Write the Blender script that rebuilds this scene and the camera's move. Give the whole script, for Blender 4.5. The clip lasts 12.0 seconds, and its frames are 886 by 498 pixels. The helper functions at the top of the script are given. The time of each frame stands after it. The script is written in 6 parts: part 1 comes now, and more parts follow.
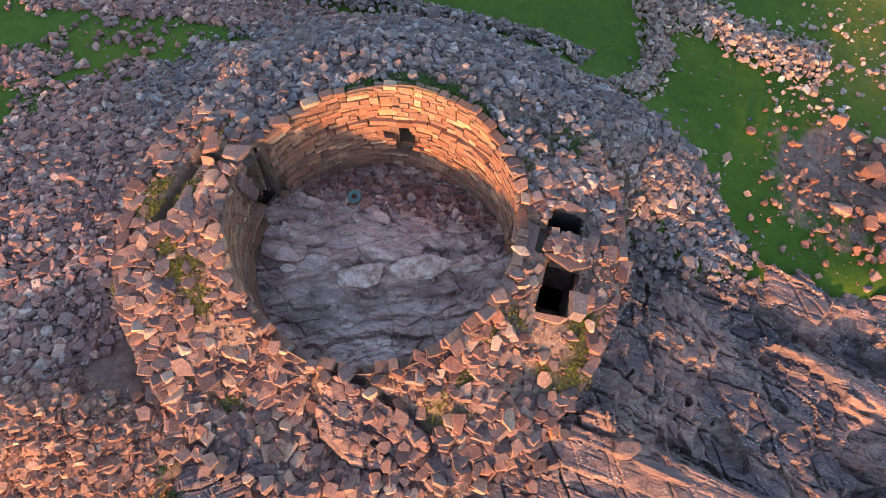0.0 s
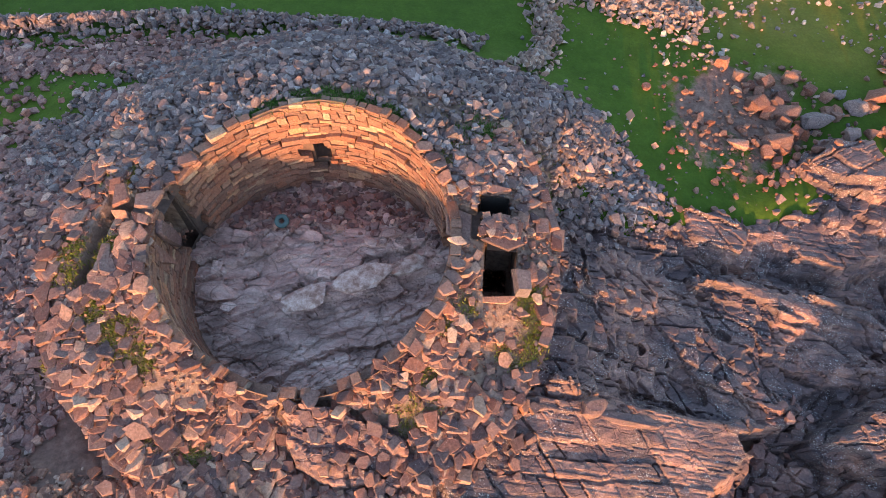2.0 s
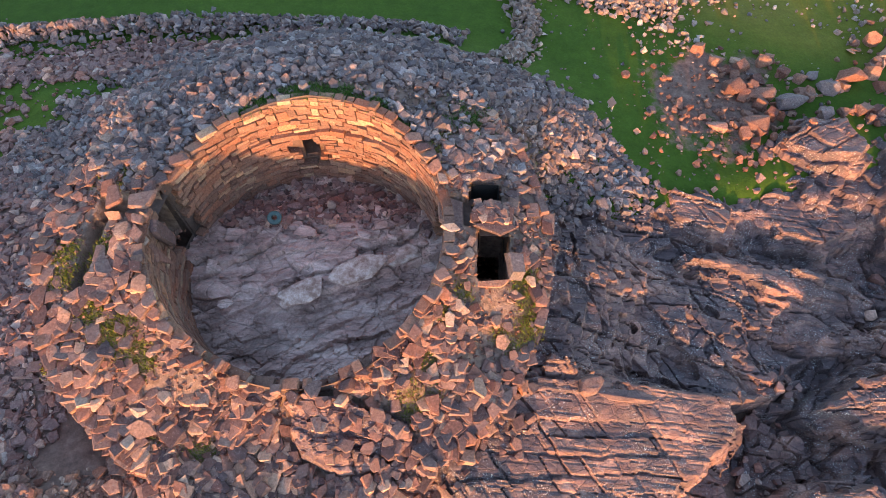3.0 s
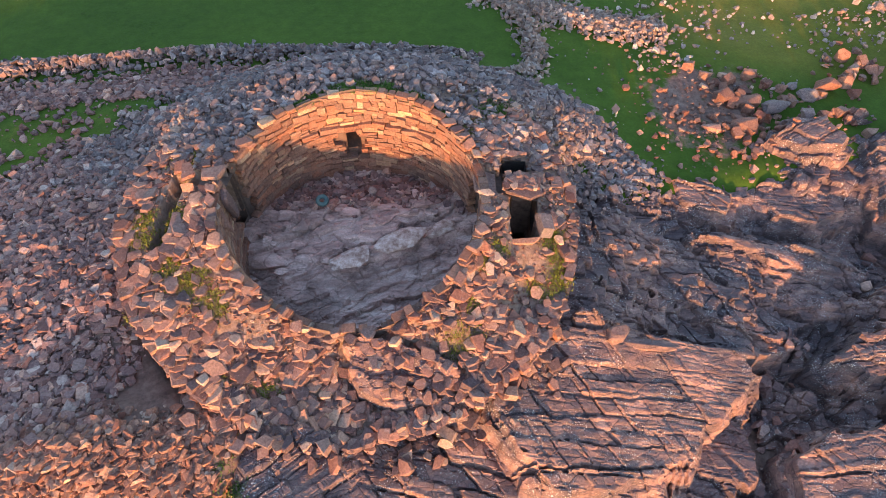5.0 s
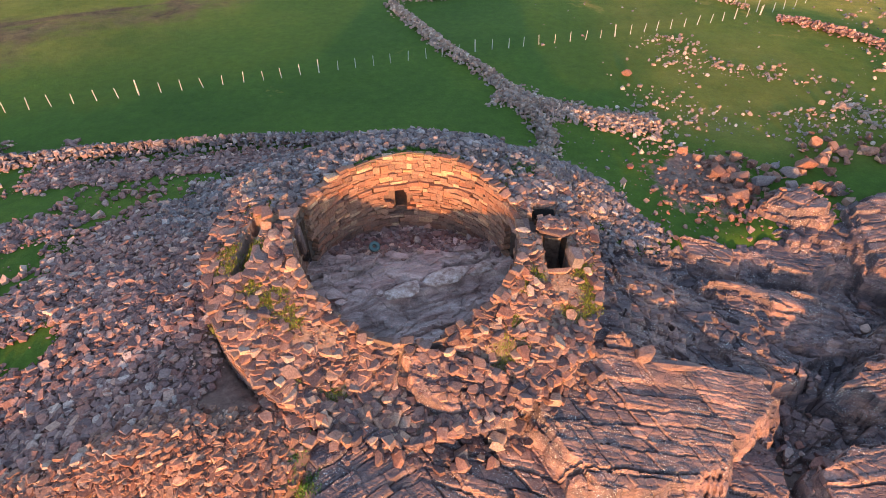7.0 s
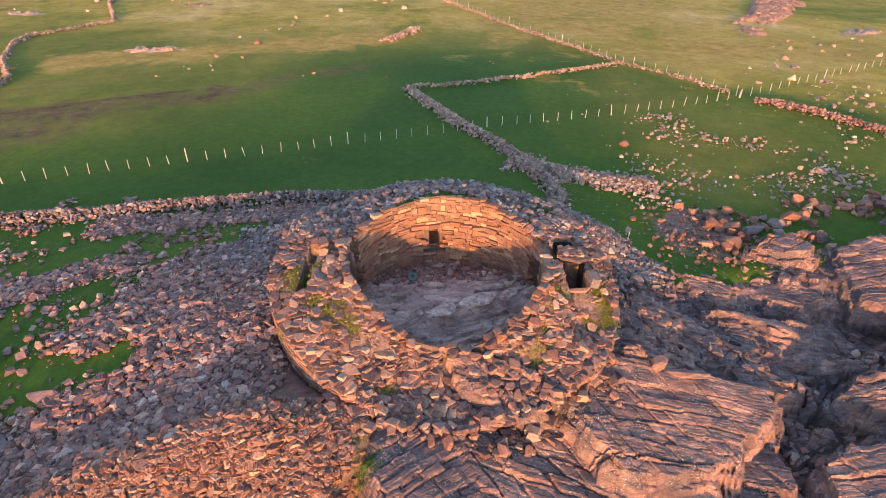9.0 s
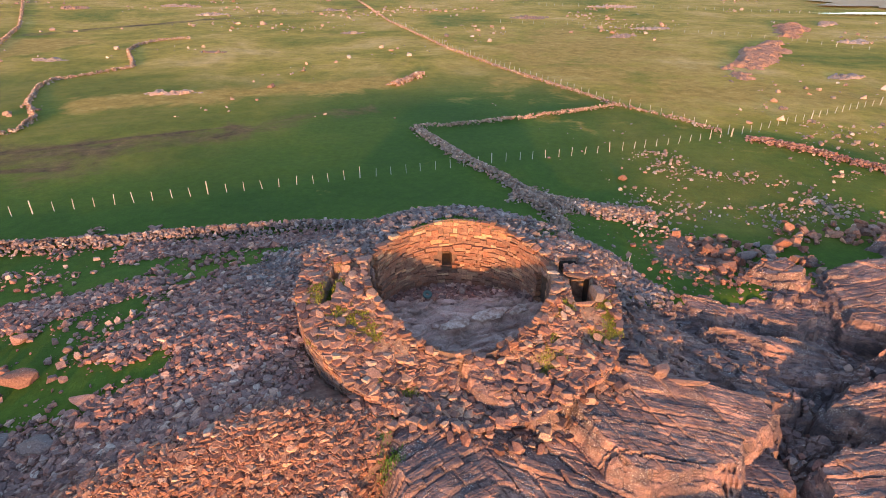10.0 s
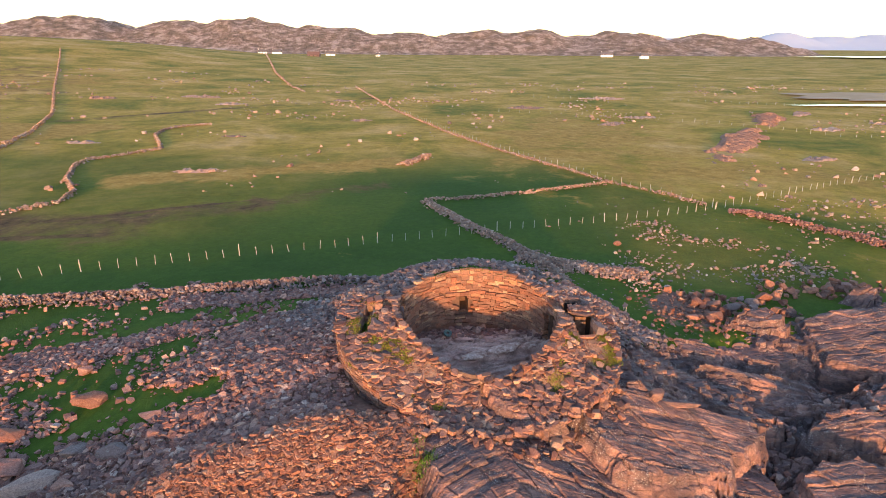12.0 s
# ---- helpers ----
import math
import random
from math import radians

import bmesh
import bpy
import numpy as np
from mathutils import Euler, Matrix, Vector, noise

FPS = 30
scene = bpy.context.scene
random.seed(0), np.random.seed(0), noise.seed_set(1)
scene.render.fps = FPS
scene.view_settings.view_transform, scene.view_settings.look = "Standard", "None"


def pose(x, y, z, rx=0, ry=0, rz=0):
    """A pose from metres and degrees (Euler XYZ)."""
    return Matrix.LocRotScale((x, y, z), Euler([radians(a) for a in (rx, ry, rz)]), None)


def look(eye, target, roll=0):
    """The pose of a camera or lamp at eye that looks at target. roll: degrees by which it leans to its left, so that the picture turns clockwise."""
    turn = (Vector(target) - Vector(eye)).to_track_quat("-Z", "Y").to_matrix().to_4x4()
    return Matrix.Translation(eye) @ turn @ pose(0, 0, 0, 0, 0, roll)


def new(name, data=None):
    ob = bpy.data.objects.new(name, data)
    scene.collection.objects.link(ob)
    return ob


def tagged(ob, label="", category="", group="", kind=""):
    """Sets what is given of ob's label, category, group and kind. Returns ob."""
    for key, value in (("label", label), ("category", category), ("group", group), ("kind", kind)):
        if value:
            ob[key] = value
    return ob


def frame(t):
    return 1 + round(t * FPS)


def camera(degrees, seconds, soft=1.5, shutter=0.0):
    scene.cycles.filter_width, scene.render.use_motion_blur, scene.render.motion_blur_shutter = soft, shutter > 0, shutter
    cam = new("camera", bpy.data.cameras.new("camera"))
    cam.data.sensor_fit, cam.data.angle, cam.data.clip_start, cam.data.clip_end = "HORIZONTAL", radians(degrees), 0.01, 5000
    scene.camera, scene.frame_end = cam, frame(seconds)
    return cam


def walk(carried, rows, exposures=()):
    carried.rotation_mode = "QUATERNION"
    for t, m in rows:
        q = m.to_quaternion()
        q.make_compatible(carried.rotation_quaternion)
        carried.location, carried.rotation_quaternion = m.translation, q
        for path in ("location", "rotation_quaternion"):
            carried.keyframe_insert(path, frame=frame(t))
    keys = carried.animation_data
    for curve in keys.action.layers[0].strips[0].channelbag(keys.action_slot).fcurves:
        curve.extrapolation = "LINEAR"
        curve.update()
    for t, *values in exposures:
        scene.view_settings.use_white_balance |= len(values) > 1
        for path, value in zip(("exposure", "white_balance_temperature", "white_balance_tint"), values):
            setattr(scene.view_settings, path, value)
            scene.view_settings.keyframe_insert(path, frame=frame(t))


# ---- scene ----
cam = camera(75.7, 12.0, 0.5)
PATH = [
    (0, (0.002, 0.215, 21.56), (-0.297, 1.151, 19.818), 0.9),
    (0.5, (-0.024, 0.178, 21.586), (-0.27, 1.129, 19.844), 0.9),
    (1, (-0.047, 0.133, 21.584), (-0.239, 1.101, 19.844), 0.9),
    (1.5, (-0.077, 0.077, 21.609), (-0.205, 1.059, 19.871), 0.9),
    (2, (0.015, 0.098, 21.638), (-0.072, 1.083, 19.899), 0.3),
    (2.5, (-0.049, -0.062, 21.674), (-0.104, 0.928, 19.937), 0.3),
    (3, (-0.25, -0.573, 21.673), (-0.286, 0.423, 19.939), 0.4),
    (3.5, (-0.524, -1.512, 21.711), (-0.555, -0.515, 19.977), 0.3),
    (3.7, (-0.647, -1.926, 21.748), (-0.679, -0.933, 20.012), 0.2),
    (5.3, (-2.067, -6.1, 21.474), (-2.093, -4.843, 19.918), -0.2),
    (5.5, (-2.251, -6.587, 21.484), (-2.279, -5.29, 19.961), -0.1),
    (6, (-2.77, -7.862, 21.425), (-2.796, -6.467, 19.992), -0.1),
    (6.5, (-3.328, -9.128, 21.375), (-3.351, -7.677, 19.999), -0.0),
    (7, (-3.803, -10.391, 21.354), (-3.826, -8.89, 20.033), -0.0),
    (9, (-5.662, -15.449, 21.244), (-5.68, -13.763, 20.168), 0.1),
    (9.5, (-6.091, -16.812, 21.25), (-6.109, -15.088, 20.238), 0.1),
    (10, (-6.463, -18.173, 21.17), (-6.481, -16.411, 20.225), 0.1),
    (10.5, (-6.853, -19.631, 21.113), (-6.87, -17.833, 20.237), 0.1),
    (11, (-7.262, -21.099, 21.103), (-7.277, -19.27, 20.294), 0.2),
    (11.5, (-7.58, -22.526, 21.085), (-7.594, -20.668, 20.344), 0.2),
    (12, (-7.886, -23.935, 21.036), (-7.898, -22.054, 20.357), 0.3),
]
EXPOSURES = [(0.0, 2.78, 6500, 20), (3.5, 2.78, 6500, 20), (7.0, 2.70, 6500, 20), (9.5, 2.54, 6500, 20), (12.0, 2.3, 6500, 20)]
walk(cam, [(t, look(eye, target, roll)) for t, eye, target, roll in PATH], EXPOSURES)

# ------------------------------------------------------------ light
SUN_ELEV, SUN_AZ = 6.0, 181.0          # degrees; azimuth clockwise from +y
world = bpy.data.worlds.new("world")
scene.world = world
world.use_nodes = True
wn = world.node_tree.nodes
wl = world.node_tree.links
sky = wn.new("ShaderNodeTexSky")
sky.sky_type = "NISHITA"
sky.sun_disc = False
sky.sun_elevation = radians(SUN_ELEV)
sky.sun_rotation = radians(SUN_AZ)
sky.air_density, sky.dust_density, sky.ozone_density = 0.95, 0.45, 1.7
wn["Background"].inputs["Strength"].default_value = 0.15
wl.new(sky.outputs["Color"], wn["Background"].inputs["Color"])

sun = new("sun", bpy.data.lights.new("sun", "SUN"))
sun.data.energy, sun.data.angle, sun.data.color = 1.82, radians(1.5), (1.0, 0.505, 0.19)
sa, se = radians(SUN_AZ), radians(SUN_ELEV)
SUN_FROM = Vector((math.sin(sa) * math.cos(se), math.cos(sa) * math.cos(se), math.sin(se)))
sun.matrix_world = look(SUN_FROM * 100, (0, 0, 0))


# ------------------------------------------------------------ materials
def nodes_of(name):
    m = bpy.data.materials.new(name)
    m.use_nodes = True
    t = m.node_tree
    return m, t, t.nodes["Principled BSDF"]


def put(t, kind, **inputs):
    n = t.nodes.new(kind)
    for k, v in inputs.items():
        n.inputs[k.replace("_", " ")].default_value = v
    return n


def noise_node(t, co, scale, detail=6.0, rough=0.6, distortion=0.0):
    n = put(t, "ShaderNodeTexNoise", Scale=scale, Detail=detail, Roughness=rough, Distortion=distortion)
    t.links.new(co, n.inputs["Vector"])
    return n.outputs["Fac"]


def ramp(t, fac, stops):
    r = t.nodes.new("ShaderNodeValToRGB")
    e = r.color_ramp.elements
    while len(e) < len(stops):
        e.new(0.5)
    for k, (p, c) in zip(e, stops):
        k.position, k.color = p, (*c, 1.0) if len(c) == 3 else c
    t.links.new(fac, r.inputs["Fac"])
    return r.outputs["Color"]


def mix(t, fac, a, b, mode="MIX"):
    n = t.nodes.new("ShaderNodeMix")
    n.data_type, n.blend_type = "RGBA", mode
    for sock, v in ((n.inputs["Factor"], fac), (n.inputs["A"], a), (n.inputs["B"], b)):
        if hasattr(v, "is_linked"):
            t.links.new(v, sock)
        else:
            sock.default_value = v if isinstance(v, float) else (*v, 1.0)
    return n.outputs["Result"]


def mathn(t, op, a, b=0.0):
    n = t.nodes.new("ShaderNodeMath")
    n.operation = op
    for sock, v in zip(n.inputs, (a, b)):
        if hasattr(v, "is_linked"):
            t.links.new(v, sock)
        else:
            sock.default_value = v
    return n.outputs[0]


def bump(t, bsdf, height, strength, distance, before=None):
    b = put(t, "ShaderNodeBump", Strength=strength, Distance=distance)
    t.links.new(height, b.inputs["Height"])
    if before:
        t.links.new(before, b.inputs["Normal"])
    t.links.new(b.outputs["Normal"], bsdf.inputs["Normal"])
    return b.outputs["Normal"]


def world_co(t):
    return t.nodes.new("ShaderNodeNewGeometry").outputs["Position"]


def stone_material(name, dark, mid, light, lichen=0.25, lichen_col=(0.42, 0.42, 0.38), spread=1.0):
    """Broken stone: a colour of its own for each piece, grain, stains and lichen."""
    m, t, p = nodes_of(name)
    g = t.nodes.new("ShaderNodeNewGeometry")
    co = g.outputs["Position"]
    ob = t.nodes.new("ShaderNodeObjectInfo").outputs["Random"]
    rnd = mathn(t, "FRACT", mathn(t, "ADD", g.outputs["Random Per Island"], ob))
    half = tuple(0.5 * (a + b) for a, b in zip(dark, mid))
    pale = tuple(min(0.7, 1.22 * a) for a in light)
    base = ramp(t, rnd, [(0.0, dark), (0.25, half), (0.5, mid), (0.8, mid), (0.95, light), (1.0, pale)])
    hue = mathn(t, "FRACT", mathn(t, "MULTIPLY", rnd, 17.3))
    base = mix(t, 1.0, base, ramp(t, hue, [(0.0, (1.18, 0.92, 0.78)), (0.5, (1.0, 1.0, 1.0)), (1.0, (0.9, 0.98, 1.02))]), "MULTIPLY")
    stain = noise_node(t, co, 0.7, 5.0)
    base = mix(t, mathn(t, "MULTIPLY", ramp(t, stain, [(0.42, (0, 0, 0)), (0.68, (1, 1, 1))]), 0.55), base, dark)
    grain = noise_node(t, co, 11.0, 8.0, 0.7)
    base = mix(t, 0.8, base, ramp(t, grain, [(0.3, (0.4, 0.4, 0.4)), (0.7, (1.5, 1.5, 1.5))]), "MULTIPLY")
    spots = noise_node(t, co, 5.0, 7.0, 0.75, 0.6)
    base = mix(t, mathn(t, "MULTIPLY", ramp(t, spots, [(0.58, (0, 0, 0)), (0.66, (1, 1, 1))]), lichen), base, lichen_col)
    flecks = noise_node(t, co, 24.0, 4.0, 0.6)
    base = mix(t, mathn(t, "MULTIPLY", ramp(t, flecks, [(0.64, (0, 0, 0)), (0.7, (1, 1, 1))]), 0.45), base, (0.5, 0.47, 0.43))
    t.links.new(base, p.inputs["Base Color"])
    p.inputs["Roughness"].default_value = 0.9
    p.inputs["Specular IOR Level"].default_value = 0.25
    n1 = bump(t, p, noise_node(t, co, 9.0, 9.0, 0.75), 0.75, 0.07)
    bump(t, p, noise_node(t, co, 38.0, 5.0, 0.7), 0.35, 0.012, n1)
    return m


MASONRY = stone_material("masonry_stone", (0.085, 0.05, 0.048), (0.26, 0.143, 0.108), (0.43, 0.265, 0.178), 0.15)
FACE = stone_material("wall_face_stone", (0.15, 0.078, 0.056), (0.255, 0.132, 0.088), (0.40, 0.245, 0.15), 0.12)
RUBBLE = stone_material("rubble_stone", (0.125, 0.068, 0.06), (0.275, 0.152, 0.125), (0.45, 0.305, 0.24), 0.2)
SCREE = stone_material("grey_scree_stone", (0.10, 0.071, 0.067), (0.21, 0.152, 0.138), (0.36, 0.285, 0.255), 0.45, (0.46, 0.44, 0.39))
REDRUB = stone_material("red_rubble_stone", (0.13, 0.06, 0.045), (0.26, 0.132, 0.09), (0.42, 0.255, 0.175), 0.12)


PALE = stone_material("pale_field_stone", (0.15, 0.10, 0.08), (0.31, 0.215, 0.17), (0.47, 0.36, 0.29), 0.25)


def cracks(t, vec, scale, width):
    """Thin dark joints between polygons: 0 in a joint, 1 elsewhere."""
    v = put(t, "ShaderNodeTexVoronoi", Scale=scale)
    v.feature = "DISTANCE_TO_EDGE"
    t.links.new(vec, v.inputs["Vector"])
    return ramp(t, v.outputs["Distance"], [(0.0, (0, 0, 0)), (width, (1, 1, 1))])


def warped(t, co, amount, scale):
    n = put(t, "ShaderNodeTexNoise", Scale=scale, Detail=4.0)
    t.links.new(co, n.inputs["Vector"])
    a = t.nodes.new("ShaderNodeVectorMath")
    a.operation = "SCALE"
    t.links.new(n.outputs["Color"], a.inputs[0])
    a.inputs["Scale"].default_value = amount
    b = t.nodes.new("ShaderNodeVectorMath")
    b.operation = "ADD"
    t.links.new(co, b.inputs[0])
    t.links.new(a.outputs[0], b.inputs[1])
    return b.outputs[0]


def facets(t, vec, scale, slope):
    """Broken faces: each cell leans its own way. Height in metres, and a number of the cell."""
    v = put(t, "ShaderNodeTexVoronoi", Scale=scale)
    t.links.new(vec, v.inputs["Vector"])
    d = t.nodes.new("ShaderNodeVectorMath")
    d.operation = "SUBTRACT"
    t.links.new(vec, d.inputs[0])
    t.links.new(v.outputs["Position"], d.inputs[1])
    c = t.nodes.new("ShaderNodeVectorMath")
    c.operation = "SUBTRACT"
    t.links.new(v.outputs["Color"], c.inputs[0])
    c.inputs[1].default_value = (0.5, 0.5, 0.5)
    q = t.nodes.new("ShaderNodeVectorMath")
    q.operation = "DOT_PRODUCT"
    t.links.new(d.outputs[0], q.inputs[0])
    t.links.new(c.outputs[0], q.inputs[1])
    sep = t.nodes.new("ShaderNodeSeparateColor")
    t.links.new(v.outputs["Color"], sep.inputs[0])
    return mathn(t, "MULTIPLY", q.outputs["Value"], slope), sep.outputs[0]


def bedrock_material(name):
    """Bedded gneiss: brown and purple-grey plates, hair joints, bedding lines, pale lichen."""
    m, t, p = nodes_of(name)
    co = world_co(t)
    turn = put(t, "ShaderNodeMapping", Rotation=(0.1, 0.1, radians(-4)), Scale=(0.5, 1.2, 1.6))
    t.links.new(warped(t, co, 0.4, 0.8), turn.inputs["Vector"])
    rotd = put(t, "ShaderNodeMapping", Rotation=(0.3, -0.2, radians(53)), Scale=(0.55, 1.2, 1.3))
    t.links.new(warped(t, co, 0.25, 1.1), rotd.inputs["Vector"])
    fine = put(t, "ShaderNodeMapping", Rotation=(0.0, 0.0, radians(-3)), Scale=(0.45, 6.0, 6.0))
    t.links.new(warped(t, co, 0.22, 0.9), fine.inputs["Vector"])
    f1, n1 = facets(t, turn.outputs["Vector"], 1.2, 0.3)
    f2, n2 = facets(t, rotd.outputs["Vector"], 3.2, 0.25)
    band = noise_node(t, turn.outputs["Vector"], 1.3, 10.0, 0.7, 0.4)
    base = ramp(t, band, [(0.28, (0.09, 0.055, 0.052)), (0.42, (0.185, 0.106, 0.09)), (0.56, (0.28, 0.16, 0.124)), (0.76, (0.40, 0.25, 0.185))])
    base = mix(t, 0.6, base, ramp(t, n1, [(0.0, (0.5, 0.5, 0.56)), (0.5, (1.0, 0.97, 0.95)), (1.0, (1.4, 1.25, 1.15))]), "MULTIPLY")
    base = mix(t, 0.45, base, ramp(t, n2, [(0.0, (0.6, 0.6, 0.64)), (1.0, (1.35, 1.3, 1.25))]), "MULTIPLY")
    big = noise_node(t, co, 0.33, 6.0, 0.62)
    base = mix(t, mathn(t, "MULTIPLY", ramp(t, big, [(0.42, (0, 0, 0)), (0.58, (1, 1, 1))]), 0.75), base, (0.062, 0.048, 0.053))
    spots = noise_node(t, co, 3.2, 8.0, 0.8, 0.4)
    base = mix(t, mathn(t, "MULTIPLY", ramp(t, spots, [(0.6, (0, 0, 0)), (0.68, (1, 1, 1))]), 0.4), base, (0.36, 0.32, 0.28))
    flecks = noise_node(t, co, 15.0, 5.0, 0.65)
    patch = noise_node(t, co, 0.7, 4.0)
    base = mix(t, mathn(t, "MULTIPLY", mathn(t, "MULTIPLY", ramp(t, flecks, [(0.57, (0, 0, 0)), (0.64, (1, 1, 1))]), ramp(t, patch, [(0.45, (0, 0, 0)), (0.6, (1, 1, 1))])), 0.8), base, (0.58, 0.55, 0.5))
    grain = noise_node(t, co, 14.0, 8.0, 0.7)
    base = mix(t, 0.9, base, ramp(t, grain, [(0.25, (0.55, 0.55, 0.55)), (0.75, (1.4, 1.4, 1.4))]), "MULTIPLY")
    lines = ramp(t, noise_node(t, fine.outputs["Vector"], 1.0, 5.0, 0.6), [(0.30, (0, 0, 0)), (0.40, (1, 1, 1))])
    c1, c2 = cracks(t, turn.outputs["Vector"], 1.2, 0.022), cracks(t, rotd.outputs["Vector"], 3.2, 0.035)
    joint = mathn(t, "MULTIPLY", mathn(t, "ADD", mathn(t, "MULTIPLY", c1, 0.8), 0.2), mathn(t, "ADD", mathn(t, "MULTIPLY", c2, 0.4), 0.6))
    joint = mathn(t, "MULTIPLY", joint, mathn(t, "ADD", mathn(t, "MULTIPLY", lines, 0.6), 0.4))
    some = ramp(t, noise_node(t, co, 1.1, 3.0), [(0.4, (0.25, 0.25, 0.25)), (0.58, (1, 1, 1))])
    base = mix(t, mathn(t, "MULTIPLY", mathn(t, "MULTIPLY", mathn(t, "SUBTRACT", 1.0, joint), 0.9), some), base, (0.03, 0.021, 0.021))
    t.links.new(base, p.inputs["Base Color"])
    p.inputs["Roughness"].default_value = 0.8
    p.inputs["Specular IOR Level"].default_value = 0.3
    b0 = bump(t, p, joint, 0.8, 0.03)
    b1 = bump(t, p, mathn(t, "ADD", f1, f2), 0.7, 1.0, b0)
    b2 = bump(t, p, noise_node(t, turn.outputs["Vector"], 5.0, 9.0, 0.72, 0.3), 0.5, 0.04, b1)
    bump(t, p, noise_node(t, co, 22.0, 7.0, 0.7), 0.5, 0.02, b2)
    return m


BEDROCK = bedrock_material("jointed_gneiss")


def floor_material():
    m, t, p = nodes_of("court_floor_rock")
    co = world_co(t)
    st = put(t, "ShaderNodeMapping", Rotation=(0, 0, radians(-24)), Scale=(0.35, 1.1, 1.0))
    t.links.new(co, st.inputs["Vector"])
    a = noise_node(t, st.outputs["Vector"], 1.1, 8.0, 0.65, 0.6)
    base = ramp(t, a, [(0.3, (0.24, 0.145, 0.12)), (0.45, (0.46, 0.28, 0.228)), (0.62, (0.66, 0.46, 0.38))])
    soil = noise_node(t, co, 0.55, 6.0, 0.6, 0.3)
    base = mix(t, mathn(t, "MULTIPLY", ramp(t, soil, [(0.5, (0, 0, 0)), (0.62, (1, 1, 1))]), 0.8), base, (0.25, 0.155, 0.125))
    grain = noise_node(t, co, 12.0, 8.0, 0.7)
    base = mix(t, 0.7, base, ramp(t, grain, [(0.25, (0.6, 0.6, 0.6)), (0.75, (1.3, 1.3, 1.3))]), "MULTIPLY")
    vec = put(t, "ShaderNodeMapping", Rotation=(0, 0, radians(-26)), Scale=(0.55, 1.5, 1.0))
    t.links.new(warped(t, co, 0.7, 0.8), vec.inputs["Vector"])
    c1, c2 = cracks(t, vec.outputs["Vector"], 0.9, 0.03), cracks(t, vec.outputs["Vector"], 2.8, 0.05)
    joint = mathn(t, "MULTIPLY", c1, mathn(t, "ADD", mathn(t, "MULTIPLY", c2, 0.5), 0.5))
    base = mix(t, mathn(t, "MULTIPLY", mathn(t, "SUBTRACT", 1.0, joint), 0.25), base, (0.045, 0.034, 0.03))
    t.links.new(base, p.inputs["Base Color"])
    p.inputs["Roughness"].default_value = 0.9
    n0 = bump(t, p, joint, 0.8, 0.05)
    bump(t, p, noise_node(t, co, 8.0, 9.0, 0.75), 0.8, 0.07, n0)
    return m


FLOOR_ROCK = floor_material()


